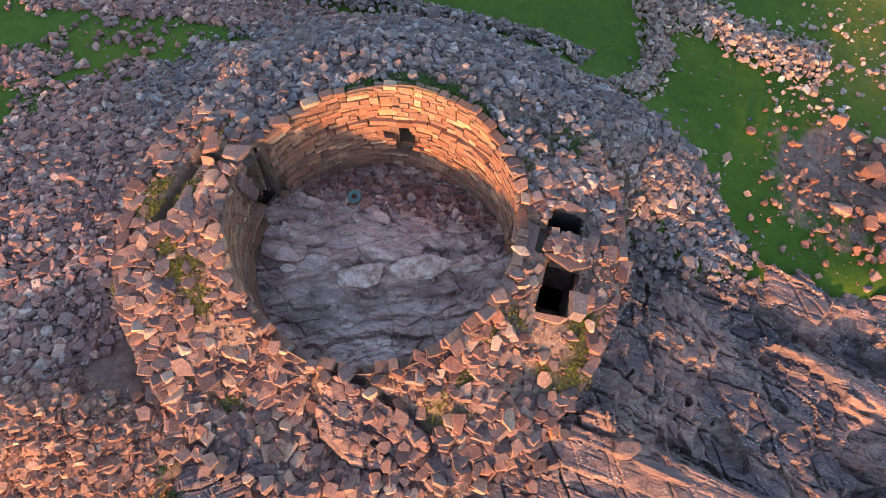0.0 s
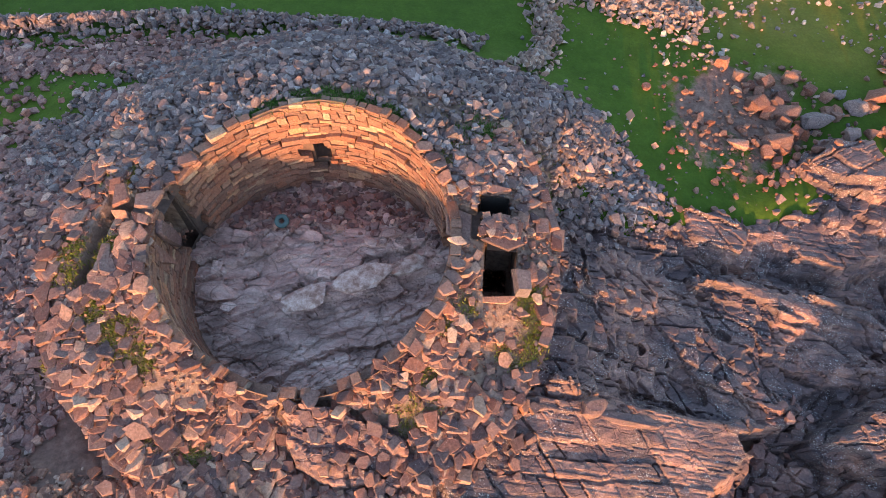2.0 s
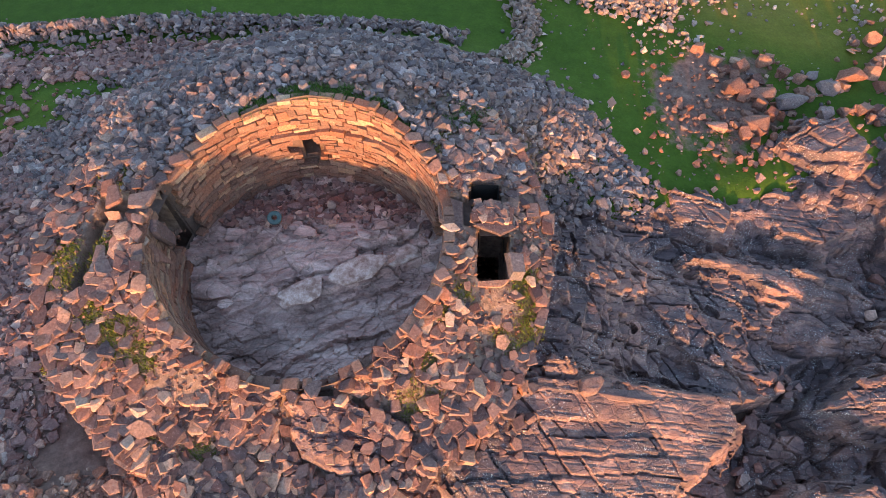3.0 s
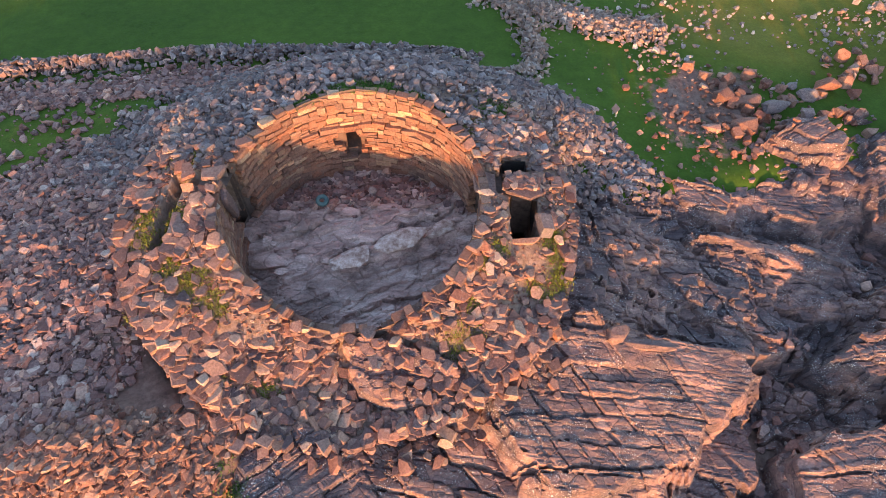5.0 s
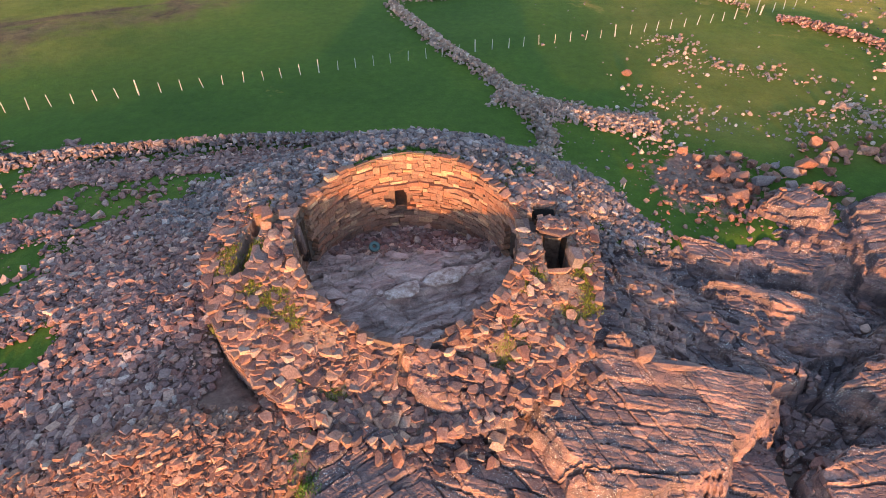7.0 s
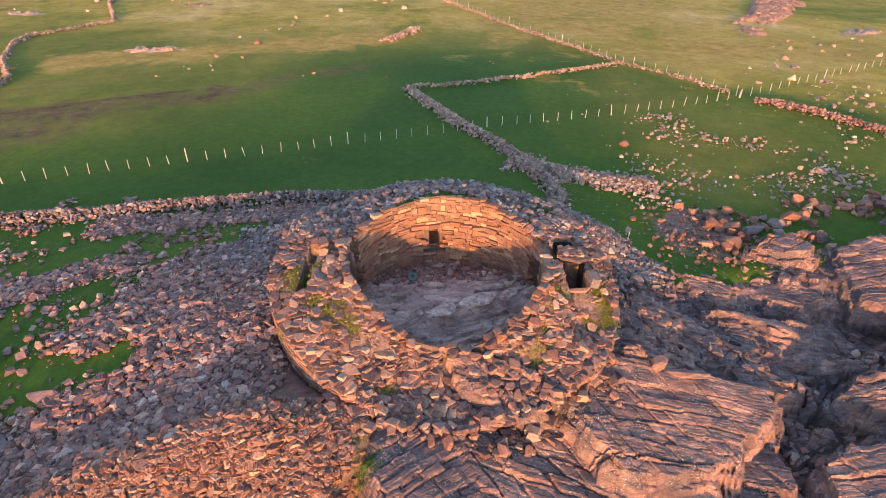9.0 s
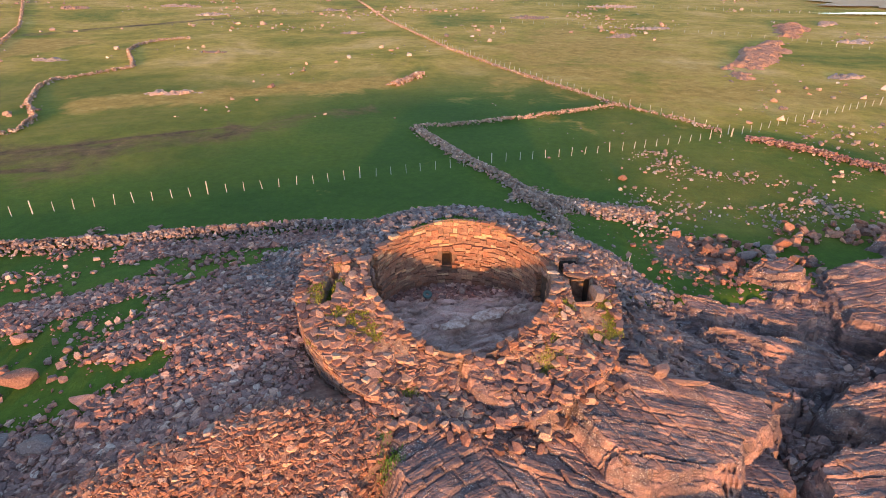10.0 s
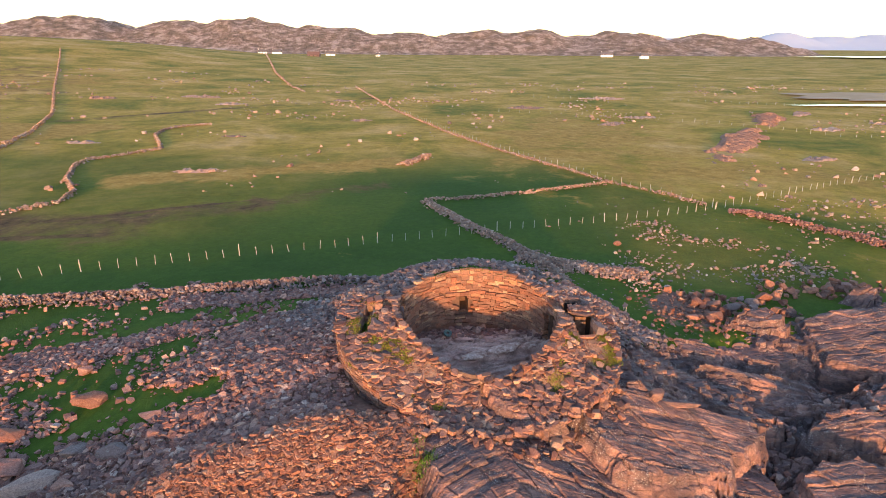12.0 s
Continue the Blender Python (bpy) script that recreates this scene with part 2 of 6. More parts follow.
def ground_material():
    """Pasture, moor and bare earth, told apart by the sheet's own attributes."""
    m, t, p = nodes_of("pasture_and_moor")
    co = world_co(t)

    def attr(name):
        n = t.nodes.new("ShaderNodeAttribute")
        n.attribute_name = name
        return n.outputs["Fac"]

    broad = noise_node(t, co, 0.045, 6.0, 0.6)
    fine = noise_node(t, co, 1.3, 8.0, 0.7)
    tuft = noise_node(t, co, 7.0, 6.0, 0.75)
    green = ramp(t, broad, [(0.3, (0.031, 0.066, 0.008)), (0.55, (0.052, 0.093, 0.011)), (0.75, (0.098, 0.12, 0.014))])
    green = mix(t, 0.7, green, ramp(t, fine, [(0.25, (0.6, 0.6, 0.6)), (0.75, (1.4, 1.35, 1.3))]), "MULTIPLY")
    moor = ramp(t, noise_node(t, co, 0.03, 12.0, 0.68, 0.4), [(0.34, (0.12, 0.128, 0.015)), (0.43, (0.225, 0.175, 0.024)), (0.5, (0.32, 0.22, 0.038)), (0.57, (0.40, 0.257, 0.065)), (0.66, (0.50, 0.32, 0.12))])
    moor = mix(t, 0.8, moor, ramp(t, noise_node(t, co, 0.35, 10.0, 0.8), [(0.3, (0.45, 0.5, 0.45)), (0.7, (1.45, 1.4, 1.4))]), "MULTIPLY")
    earth = ramp(t, noise_node(t, co, 2.2, 8.0, 0.7), [(0.3, (0.09, 0.055, 0.045)), (0.55, (0.19, 0.118, 0.09)), (0.8, (0.30, 0.20, 0.155))])

    def edged(name):
        return ramp(t, mathn(t, "ADD", attr(name), mathn(t, "MULTIPLY", mathn(t, "SUBTRACT", fine, 0.5), 0.9)), [(0.42, (0, 0, 0)), (0.58, (1, 1, 1))])

    base = mix(t, attr("moor"), green, moor)
    hay = ramp(t, noise_node(t, co, 0.5, 9.0, 0.75), [(0.3, (0.19, 0.115, 0.02)), (0.55, (0.36, 0.22, 0.05)), (0.7, (0.46, 0.29, 0.09))])
    clump = noise_node(t, co, 0.09, 8.0, 0.7, 0.5)
    base = mix(t, ramp(t, mathn(t, "ADD", attr("hay"), mathn(t, "MULTIPLY", mathn(t, "SUBTRACT", clump, 0.5), 2.4)), [(0.4, (0, 0, 0)), (0.75, (1, 1, 1))]), base, hay)
    peat = ramp(t, noise_node(t, co, 0.4, 9.0, 0.75, 0.4), [(0.35, (0.055, 0.035, 0.018)), (0.55, (0.13, 0.08, 0.035)), (0.7, (0.21, 0.14, 0.05))])
    base = mix(t, ramp(t, mathn(t, "ADD", attr("peat"), mathn(t, "MULTIPLY", mathn(t, "SUBTRACT", clump, 0.5), 1.8)), [(0.35, (0, 0, 0)), (0.7, (1, 1, 1))]), base, peat)
    base = mix(t, edged("earth"), base, earth)
    base = mix(t, 0.6, base, ramp(t, tuft, [(0.25, (0.6, 0.6, 0.6)), (0.75, (1.35, 1.35, 1.35))]), "MULTIPLY")
    t.links.new(base, p.inputs["Base Color"])
    p.inputs["Roughness"].default_value = 0.95
    p.inputs["Specular IOR Level"].default_value = 0.1
    n1 = bump(t, p, noise_node(t, co, 2.5, 9.0, 0.75), 0.6, 0.12)
    bump(t, p, tuft, 0.4, 0.04, n1)
    return m


GROUND = ground_material()


def plain(name, stops, scale, rough=0.8, strength=0.3, distance=0.01):
    m, t, p = nodes_of(name)
    co = world_co(t)
    n = noise_node(t, co, scale, 6.0, 0.65)
    t.links.new(ramp(t, n, stops), p.inputs["Base Color"])
    p.inputs["Roughness"].default_value = rough
    bump(t, p, noise_node(t, co, scale * 3, 6.0, 0.7), strength, distance)
    return m


HILL = plain("rocky_heather_hill", [(0.35, (0.11, 0.09, 0.065)), (0.5, (0.22, 0.17, 0.135)), (0.62, (0.42, 0.35, 0.31))], 0.05, 0.95, 1.0, 14.0)
# Haze of distance is put into the pale blue base colour.
FARHILL = plain("haze_tinted_mountain", [(0.3, (0.36, 0.42, 0.5)), (0.7, (0.43, 0.48, 0.55))], 0.001, 1.0, 0.1, 1.0)
WHITEWASH = plain("whitewashed_wall", [(0.3, (0.72, 0.71, 0.68)), (0.7, (0.82, 0.81, 0.79))], 0.6)
SLATE = plain("slate_roof", [(0.3, (0.06, 0.06, 0.07)), (0.7, (0.12, 0.12, 0.13))], 1.0)
SLABROCK = plain("pale_slab_rock", [(0.38, (0.26, 0.15, 0.11)), (0.5, (0.42, 0.28, 0.22)), (0.64, (0.60, 0.46, 0.38))], 3.5, 0.9, 0.9, 0.06)
RUST = plain("red_tin_roof", [(0.3, (0.09, 0.055, 0.05)), (0.7, (0.12, 0.075, 0.07))], 1.0)
PANE = plain("dark_window_pane", [(0.3, (0.02, 0.022, 0.025)), (0.7, (0.03, 0.033, 0.04))], 1.0, 0.15, 0.0)
POST = plain("weathered_post_wood", [(0.3, (0.28, 0.25, 0.20)), (0.7, (0.44, 0.40, 0.33))], 6.0)
TYRE = plain("faded_green_rubber", [(0.3, (0.03, 0.065, 0.06)), (0.7, (0.065, 0.12, 0.11))], 7.0, 0.6)
SAND = plain("pale_sand", [(0.3, (0.26, 0.165, 0.07)), (0.7, (0.38, 0.25, 0.12))], 0.05)
WATER, wt, wp = nodes_of("shallow_water")
wp.inputs["Base Color"].default_value = (0.05, 0.07, 0.09, 1)
wp.inputs["Roughness"].default_value = 0.12
bump(wt, wp, noise_node(wt, world_co(wt), 0.8, 4.0), 0.15, 0.05)


def grass_material(name, a, b):
    m, t, p = nodes_of(name)
    g = t.nodes.new("ShaderNodeNewGeometry")
    t.links.new(ramp(t, g.outputs["Random Per Island"], [(0.0, a), (1.0, b)]), p.inputs["Base Color"])
    p.inputs["Roughness"].default_value = 0.8
    p.inputs["Specular IOR Level"].default_value = 0.1
    return m


GRASS = grass_material("green_grass", (0.035, 0.10, 0.015), (0.09, 0.16, 0.03))
DRYGRASS = grass_material("yellow_green_grass", (0.075, 0.11, 0.015), (0.22, 0.20, 0.04))


# ------------------------------------------------------------ geometry helpers
rng = np.random.default_rng(7)


def mesh_from(name, verts, faces, material, smooth=False):
    me = bpy.data.meshes.new(name)
    if isinstance(faces, np.ndarray):
        sides = faces.shape[1]
        me.vertices.add(len(verts))
        me.vertices.foreach_set("co", np.asarray(verts, np.float32).ravel())
        me.loops.add(faces.size)
        me.loops.foreach_set("vertex_index", faces.ravel().astype(np.int32))
        me.polygons.add(len(faces))
        me.polygons.foreach_set("loop_start", (np.arange(len(faces)) * sides).astype(np.int32))
        me.update(calc_edges=True)
    else:
        me.from_pydata(np.asarray(verts, float).tolist(), [], [list(map(int, f)) for f in faces])
    me.materials.append(material)
    me.polygons.foreach_set("use_smooth", [smooth] * len(me.polygons))
    me.update()
    return me


def part(name, me, parent=None, label=""):
    ob = new(name, me)
    if parent:
        ob.parent = parent
    return tagged(ob, label)


def hash2(i, j, k):
    h = np.sin(i * 127.1 + j * 311.7 + k * 74.7) * 43758.5453
    return h - np.floor(h)


def voronoi(u, v, seed):
    """Nearest and second distance, and three random numbers of the nearest cell, on a jittered lattice."""
    iu, iv = np.floor(u), np.floor(v)
    d1 = np.full(u.shape, 9.0)
    d2 = d1.copy()
    out = [np.zeros(u.shape) for _ in range(5)]
    for a in (-1, 0, 1):
        for b in (-1, 0, 1):
            cu, cv = iu + a, iv + b
            pu, pv = cu + 0.1 + 0.8 * hash2(cu, cv, seed), cv + 0.1 + 0.8 * hash2(cu, cv, seed + 5)
            d = np.hypot(u - pu, v - pv)
            near = d < d1
            d2 = np.where(near, d1, np.minimum(d2, d))
            d1 = np.where(near, d, d1)
            vals = [hash2(cu, cv, seed + 9 + n) for n in range(3)] + [u - pu, v - pv]
            out = [np.where(near, new_v, old) for new_v, old in zip(vals, out)]
    return d1, d2, *out


def vnoise(x, y, seed=0.0):
    """Smooth value noise in 0..1."""
    ix, iy = np.floor(x), np.floor(y)
    fx, fy = x - ix, y - iy
    fx, fy = fx * fx * (3 - 2 * fx), fy * fy * (3 - 2 * fy)
    a, b = hash2(ix, iy, seed), hash2(ix + 1, iy, seed)
    c, d = hash2(ix, iy + 1, seed), hash2(ix + 1, iy + 1, seed)
    return (a * (1 - fx) + b * fx) * (1 - fy) + (c * (1 - fx) + d * fx) * fy


def fbm(x, y, seed=0.0, octaves=4):
    total, amp, norm = 0.0, 1.0, 0.0
    for n in range(octaves):
        total = total + amp * vnoise(x * 2.03 ** n + 17 * n, y * 2.03 ** n - 9 * n, seed + n)
        norm += amp
        amp *= 0.5
    return total / norm


def step(a, b, x):
    s = np.clip((x - a) / (b - a), 0, 1)
    return s * s * (3 - 2 * s)


def bell(x, y, cx, cy, sx, sy):
    return np.exp(-0.5 * (((x - cx) / sx) ** 2 + ((y - cy) / sy) ** 2))


def soft_max(a, b, k=0.4):
    h = np.clip(0.5 + 0.5 * (a - b) / k, 0, 1)
    return b + (a - b) * h + k * h * (1 - h)


def grid_mesh(name, xs, ys, height, material, keep=None, smooth=True):
    X, Y = np.meshgrid(xs, ys)
    Z = height(X, Y)
    nx, ny = len(xs), len(ys)
    idx = np.arange(nx * ny).reshape(ny, nx)
    quads = np.stack([idx[:-1, :-1], idx[:-1, 1:], idx[1:, 1:], idx[1:, :-1]], -1).reshape(-1, 4)
    if keep is not None:
        k = keep(X, Y, Z).ravel()
        quads = quads[k[quads].any(1)]
        used = np.unique(quads)
        remap = np.zeros(nx * ny, int)
        remap[used] = np.arange(len(used))
        quads = remap[quads]
    else:
        used = np.arange(nx * ny)
    verts = np.stack([X.ravel(), Y.ravel(), Z.ravel()], 1)[used]
    return mesh_from(name, verts, quads, material, smooth)


def hull_variant(points):
    bm = bmesh.new()
    for p in points:
        bm.verts.new(p)
    res = bmesh.ops.convex_hull(bm, input=bm.verts)
    loose = [v for v in bm.verts if not v.link_faces]
    bmesh.ops.delete(bm, geom=loose, context="VERTS")
    bmesh.ops.triangulate(bm, faces=bm.faces)
    bm.verts.index_update()
    out = np.array([v.co[:] for v in bm.verts]), np.array([[v.index for v in f.verts] for f in bm.faces])
    bm.free()
    return out


def rubble_variant():
    """An angular broken stone about 1 across."""
    n = int(rng.integers(9, 13))
    d = rng.normal(size=(n, 3))
    d /= np.abs(d).max(1)[:, None] ** 0.9 * np.linalg.norm(d, axis=1)[:, None] ** 0.1
    return hull_variant(d * 0.52 * rng.uniform(0.8, 1.0, (n, 1)))


def block_variant():
    """A roughly squared building stone with worn corners, in a unit cube."""
    pts = []
    for sx in (-1, 1):
        for sy in (-1, 1):
            for sz in (-1, 1):
                c = np.array([sx, sy, sz]) * 0.5 * (1 - rng.uniform(0, 0.13, 3) * (0.5, 1.0, 1.0))
                for axis in range(3):
                    q = c.copy()
                    q[axis] *= 1 - rng.uniform(0.05, 0.17)
                    pts.append(q)
    return hull_variant(pts)


def slab_variant():
    """A flat slab with an uneven outline, in a unit cube."""
    n = rng.integers(5, 8)
    a = np.sort(rng.uniform(0, 2 * math.pi, n) * 0.35 + np.arange(n) * 2 * math.pi / n)
    r = rng.uniform(0.4, 0.56, n)
    top = np.stack([r * np.cos(a), r * np.sin(a), np.full(n, 0.42) + rng.uniform(-0.05, 0.08, n)], 1)
    mid = top * (1.04, 1.04, 0.2)
    low = top * (0.95, 0.95, -1)
    return hull_variant(np.concatenate([top * (0.93, 0.93, 1), mid, low]))


def shard_variant():
    """A flat angular stone with sharp edges: an uneven prism of four to six sides, in a unit cube."""
    n = int(rng.integers(4, 7))
    a = np.arange(n) * 2 * math.pi / n + rng.uniform(-0.35, 0.35, n) + rng.uniform(0, 6.28)
    r = rng.uniform(0.42, 0.66, n)
    lean = rng.uniform(-0.22, 0.22, 2)
    top = np.stack([r * np.cos(a), r * np.sin(a), 0.45 + lean[0] * np.cos(a) + lean[1] * np.sin(a)], 1)
    a2 = a + rng.uniform(-0.3, 0.3, n)
    r2 = r * rng.uniform(0.95, 1.12, n)
    mid = np.stack([r2 * np.cos(a2), r2 * np.sin(a2), rng.uniform(-0.1, 0.3, n)], 1)
    low = np.stack([0.9 * r * np.cos(a), 0.9 * r * np.sin(a), np.full(n, -0.5)], 1)
    top[:, :2] *= rng.uniform(0.78, 1.0, (n, 1))
    return hull_variant(np.concatenate([top, mid, low]))


RUB = [rubble_variant() for _ in range(30)]


def chunk_variant():
    """A broken building stone: squared once, now with slanting faces."""
    k = rng.uniform(-0.22, 0.22, (2, 2))
    pts = []
    for sx in (-1, 1):
        for sy in (-1, 1):
            for sz in (-1, 1):
                c = np.array([sx * (0.5 + k[0, (sz + 1) // 2] * 0.5), sy * (0.5 + k[1, (sz + 1) // 2] * 0.5), sz * 0.5])
                c = c * (1 - rng.uniform(0, 0.26, 3))
                pts += [c * (1, 1, rng.uniform(0.75, 0.95)), c * (rng.uniform(0.7, 0.95), 1, 1)]
    return hull_variant(pts)


BLK = [block_variant() for _ in range(16)]
CHK = [chunk_variant() for _ in range(22)]
SLB = [slab_variant() for _ in range(14)]
SHD = [shard_variant() for _ in range(36)]


def euler_mats(rx, ry, rz):
    cx, sx, cy, sy, cz, sz = np.cos(rx), np.sin(rx), np.cos(ry), np.sin(ry), np.cos(rz), np.sin(rz)
    return np.stack([
        np.stack([cz * cy, cz * sy * sx - sz * cx, cz * sy * cx + sz * sx], -1),
        np.stack([sz * cy, sz * sy * sx + cz * cx, sz * sy * cx - cz * sx], -1),
        np.stack([-sy, cy * sx, cy * cx], -1)], -2)


def stones_mesh(name, pos, size, rot, material, variants=RUB):
    """Many stones in one mesh: places (n,3), sizes (n,3), Euler angles (n,3)."""
    pos, size, rot = np.asarray(pos, float), np.asarray(size, float), np.asarray(rot, float)
    pick = rng.integers(0, len(variants), len(pos))
    mats = euler_mats(rot[:, 0], rot[:, 1], rot[:, 2])
    vs, fs, off = [], [], 0
    for k, (v, f) in enumerate(variants):
        w = np.where(pick == k)[0]
        if not len(w):
            continue
        p = v[None] * size[w][:, None, :]
        p = np.einsum("nij,nkj->nki", mats[w], p) + pos[w][:, None, :]
        fs.append((f[None] + (np.arange(len(w)) * len(v))[:, None, None] + off).reshape(-1, 3))
        vs.append(p.reshape(-1, 3))
        off += len(w) * len(v)
    verts, faces = np.concatenate(vs), np.concatenate(fs)
    me = bpy.data.meshes.new(name)
    me.vertices.add(len(verts))
    me.vertices.foreach_set("co", verts.ravel())
    me.loops.add(faces.size)
    me.loops.foreach_set("vertex_index", faces.ravel().astype(np.int32))
    me.polygons.add(len(faces))
    me.polygons.foreach_set("loop_start", (np.arange(len(faces)) * 3).astype(np.int32))
    me.materials.append(material)
    me.update(calc_edges=True)
    me.validate()
    me.polygons.foreach_set("use_smooth", [False] * len(me.polygons))
    return me


def variant_meshes(name, variants, material):
    return [mesh_from(name, v, f, material) for v, f in variants]


def stone_parts(name, pos, size, rot, meshes, parent):
    """Stones as objects of their own that share a few meshes."""
    for p, s, r in zip(pos, size, rot):
        ob = new(name, meshes[int(rng.integers(0, len(meshes)))])
        ob.parent = parent
        ob.location, ob.rotation_euler, ob.scale = p, r, s


# ------------------------------------------------------------ the lie of the land
CX, CY = -5.75, 10.05                    # middle of the round court
R_IN, R_OUT = 5.02, 9.25


def polar(x, y):
    return np.hypot(x - CX, y - CY), np.degrees(np.arctan2(y - CY, x - CX)) % 360


RIM = np.array([(0, 4.35), (45, 4.85), (70, 5.28), (95, 5.46), (120, 5.15), (140, 4.9), (180, 4.95), (205, 4.9), (228, 4.3), (250, 3.3), (280, 2.85), (302, 3.4), (320, 3.9), (340, 4.45), (360, 4.35)])
OUTER = np.array([(0, 3.0), (40, 4.2), (90, 4.7), (140, 4.4), (180, 4.3), (202, 3.95), (220, 3.6), (235, 2.75), (247, 2.45), (256, 2.0), (268, 1.7), (295, 1.9), (315, 2.2), (345, 2.6), (360, 3.1)])


def rim_z(th):
    return np.interp(th, RIM[:, 0], RIM[:, 1])


def outer_z(th):
    return np.interp(th, OUTER[:, 0], OUTER[:, 1])


def slab_edge(x, y):
    """Distance east of the edge of the great slab, metres."""
    return ((x + 1.1) * 4.2 + (y - 3.85) * 2.7) / 5.0


def crest(x, y):
    """Metres north of the crest of the stone mound, and metres along it from its middle."""
    return -0.383 * (x + 19.5) + 0.924 * (y + 1.7), 0.924 * (x + 19.5) + 0.383 * (y + 1.7)


def land(x, y, dug=1.0):
    """Height of the ground sheet, sunk where rock stands in it."""
    base = -1.5 + 0.35 * (fbm(x * 0.03, y * 0.03, 3) - 0.5) + 0.12 * (fbm(x * 0.35, y * 0.35, 5) - 0.5)
    far = np.hypot(x, y - 10)
    base = base + step(90, 500, far) * 3.0 * (fbm(x * 0.006, y * 0.006, 8) - 0.5)
    sx = np.where(x < -10, 16.0, 11.0)
    sy = np.where(y > 6, 12.0, 10.0)
    knoll = 4.05 * bell(x, y, -10, 6, sx, sy)
    # West end of the crest is raised, out of view, to shade the rubble.
    n, along = crest(x, y)
    ridge = (1.15 + 0.95 * step(-2, -8, along)) * np.exp(-0.5 * ((n + 0.4 + 0.9 * step(1, -5, along)) / 1.5) ** 2) * step(10.5, 5.5, along) * step(-26, -17, along) - 0.5 * bell(x, y, -12.5, 3.2, 2.2, 1.2)
    r, th = polar(x, y)
    w = step(8, 50, th) * (1 - step(140, 178, th))
    scree = (4.62 - 0.6 * (r - 8.2)) * w - 2.5 * (1 - w)
    z = base + knoll + ridge
    z = soft_max(z, scree + 0.25 * (fbm(x * 0.5, y * 0.5, 11) - 0.5), 0.5)
    under = step(0.5, 4.0, slab_edge(x, y)) * (1 - step(11, 15.5, y - 0.3 * np.maximum(x - 8, 0))) * (1 - step(45, 70, x))
    under = np.maximum(under, 0.8 * step(-9.8, -8.4, x - 0.25 * np.maximum(y, -3) + 4.0 * (fbm(x * 0.4, y * 0.4, 65) - 0.5)) * (1 - step(3.0, 5.0, y)) * step(-9, -4, y) * (1 - step(8, 14, x)))
    z = z - 2.6 * under * dug
    # shore to the south, hill shoulder far to the west
    z = z - step(-6, -60, y) * 6.0
    z = z + 26 * bell(x, y, -420, 520, 150, 260)
    inside = step(R_OUT + 0.1, R_OUT - 0.6, r)
    return z * (1 - inside) + np.minimum(z, 0.6) * inside


def axis(fine_a, fine_b, d, far_a, far_b, growth):
    mid = np.arange(fine_a, fine_b + d / 2, d)
    up, s = [], d
    while (up[-1] if up else fine_b) < far_b:
        s *= growth
        up.append((up[-1] if up else fine_b) + s)
    dn, s = [], d
    while (dn[-1] if dn else fine_a) > far_a:
        s *= growth
        dn.append((dn[-1] if dn else fine_a) - s)
    return np.concatenate([dn[::-1], mid, up])


gx = axis(-45, 45, 0.45, -3500, 3500, 1.06)
gy = axis(-20, 62, 0.45, -500, 4200, 1.05)
ground_me = grid_mesh("ground", gx, gy, land, GROUND)
co = np.empty(len(ground_me.vertices) * 3)
ground_me.vertices.foreach_get("co", co)
co = co.reshape(-1, 3)


def long_wall_x(y):
    """The long drystone wall that runs away over the fields, as x for a given y."""
    return np.interp(y, [40, 56, 72, 100, 125, 180, 281, 400], [44, 31, 20, 5.5, -6.6, -26, -55, -80])


def earth_at(x, y):
    """Where the ground is bare earth and stones, 0..1."""
    r, th = polar(x, y)
    e = step(15.5, 12.5, r + 2.0 * (fbm(x * 0.3, y * 0.3, 2) - 0.5)) * step(5, 60, th)
    e = np.maximum(e, west_rubble(x, y))
    e = np.maximum(e, (0.9 * bell(x, y, 13.5, 21.0, 2.6, 3.0) + 0.7 * bell(x, y, 14, 25, 3, 2)) * (0.1 + 1.3 * fbm(x * 0.6, y * 0.6, 77)))
    wob = 9.0 * (fbm(x * 0.12, y * 0.12, 78) - 0.5)
    e = np.maximum(e, step(1.2, 0.0, crest(x, y)[0]) * step(-31, -27, x + 0.3 * wob) * step(-14, -9, y + wob))
    e = np.maximum(e, step(5.0, 2.0, y) * step(-25, -17, x + wob) * (1 - step(24, 36, x + wob)) * step(-34, -16, y + 2.0 * wob))
    return np.clip(e, 0, 1)


def capsule(x, y, ax, ay, bx, by, w):
    """1 on a line between two places, falling to 0 at w metres from it."""
    t = np.clip(((x - ax) * (bx - ax) + (y - ay) * (by - ay)) / ((bx - ax) ** 2 + (by - ay) ** 2), 0, 1)
    d = np.hypot(x - ax - t * (bx - ax), y - ay - t * (by - ay))
    return np.clip(1.3 - d / w, 0, 1.3)


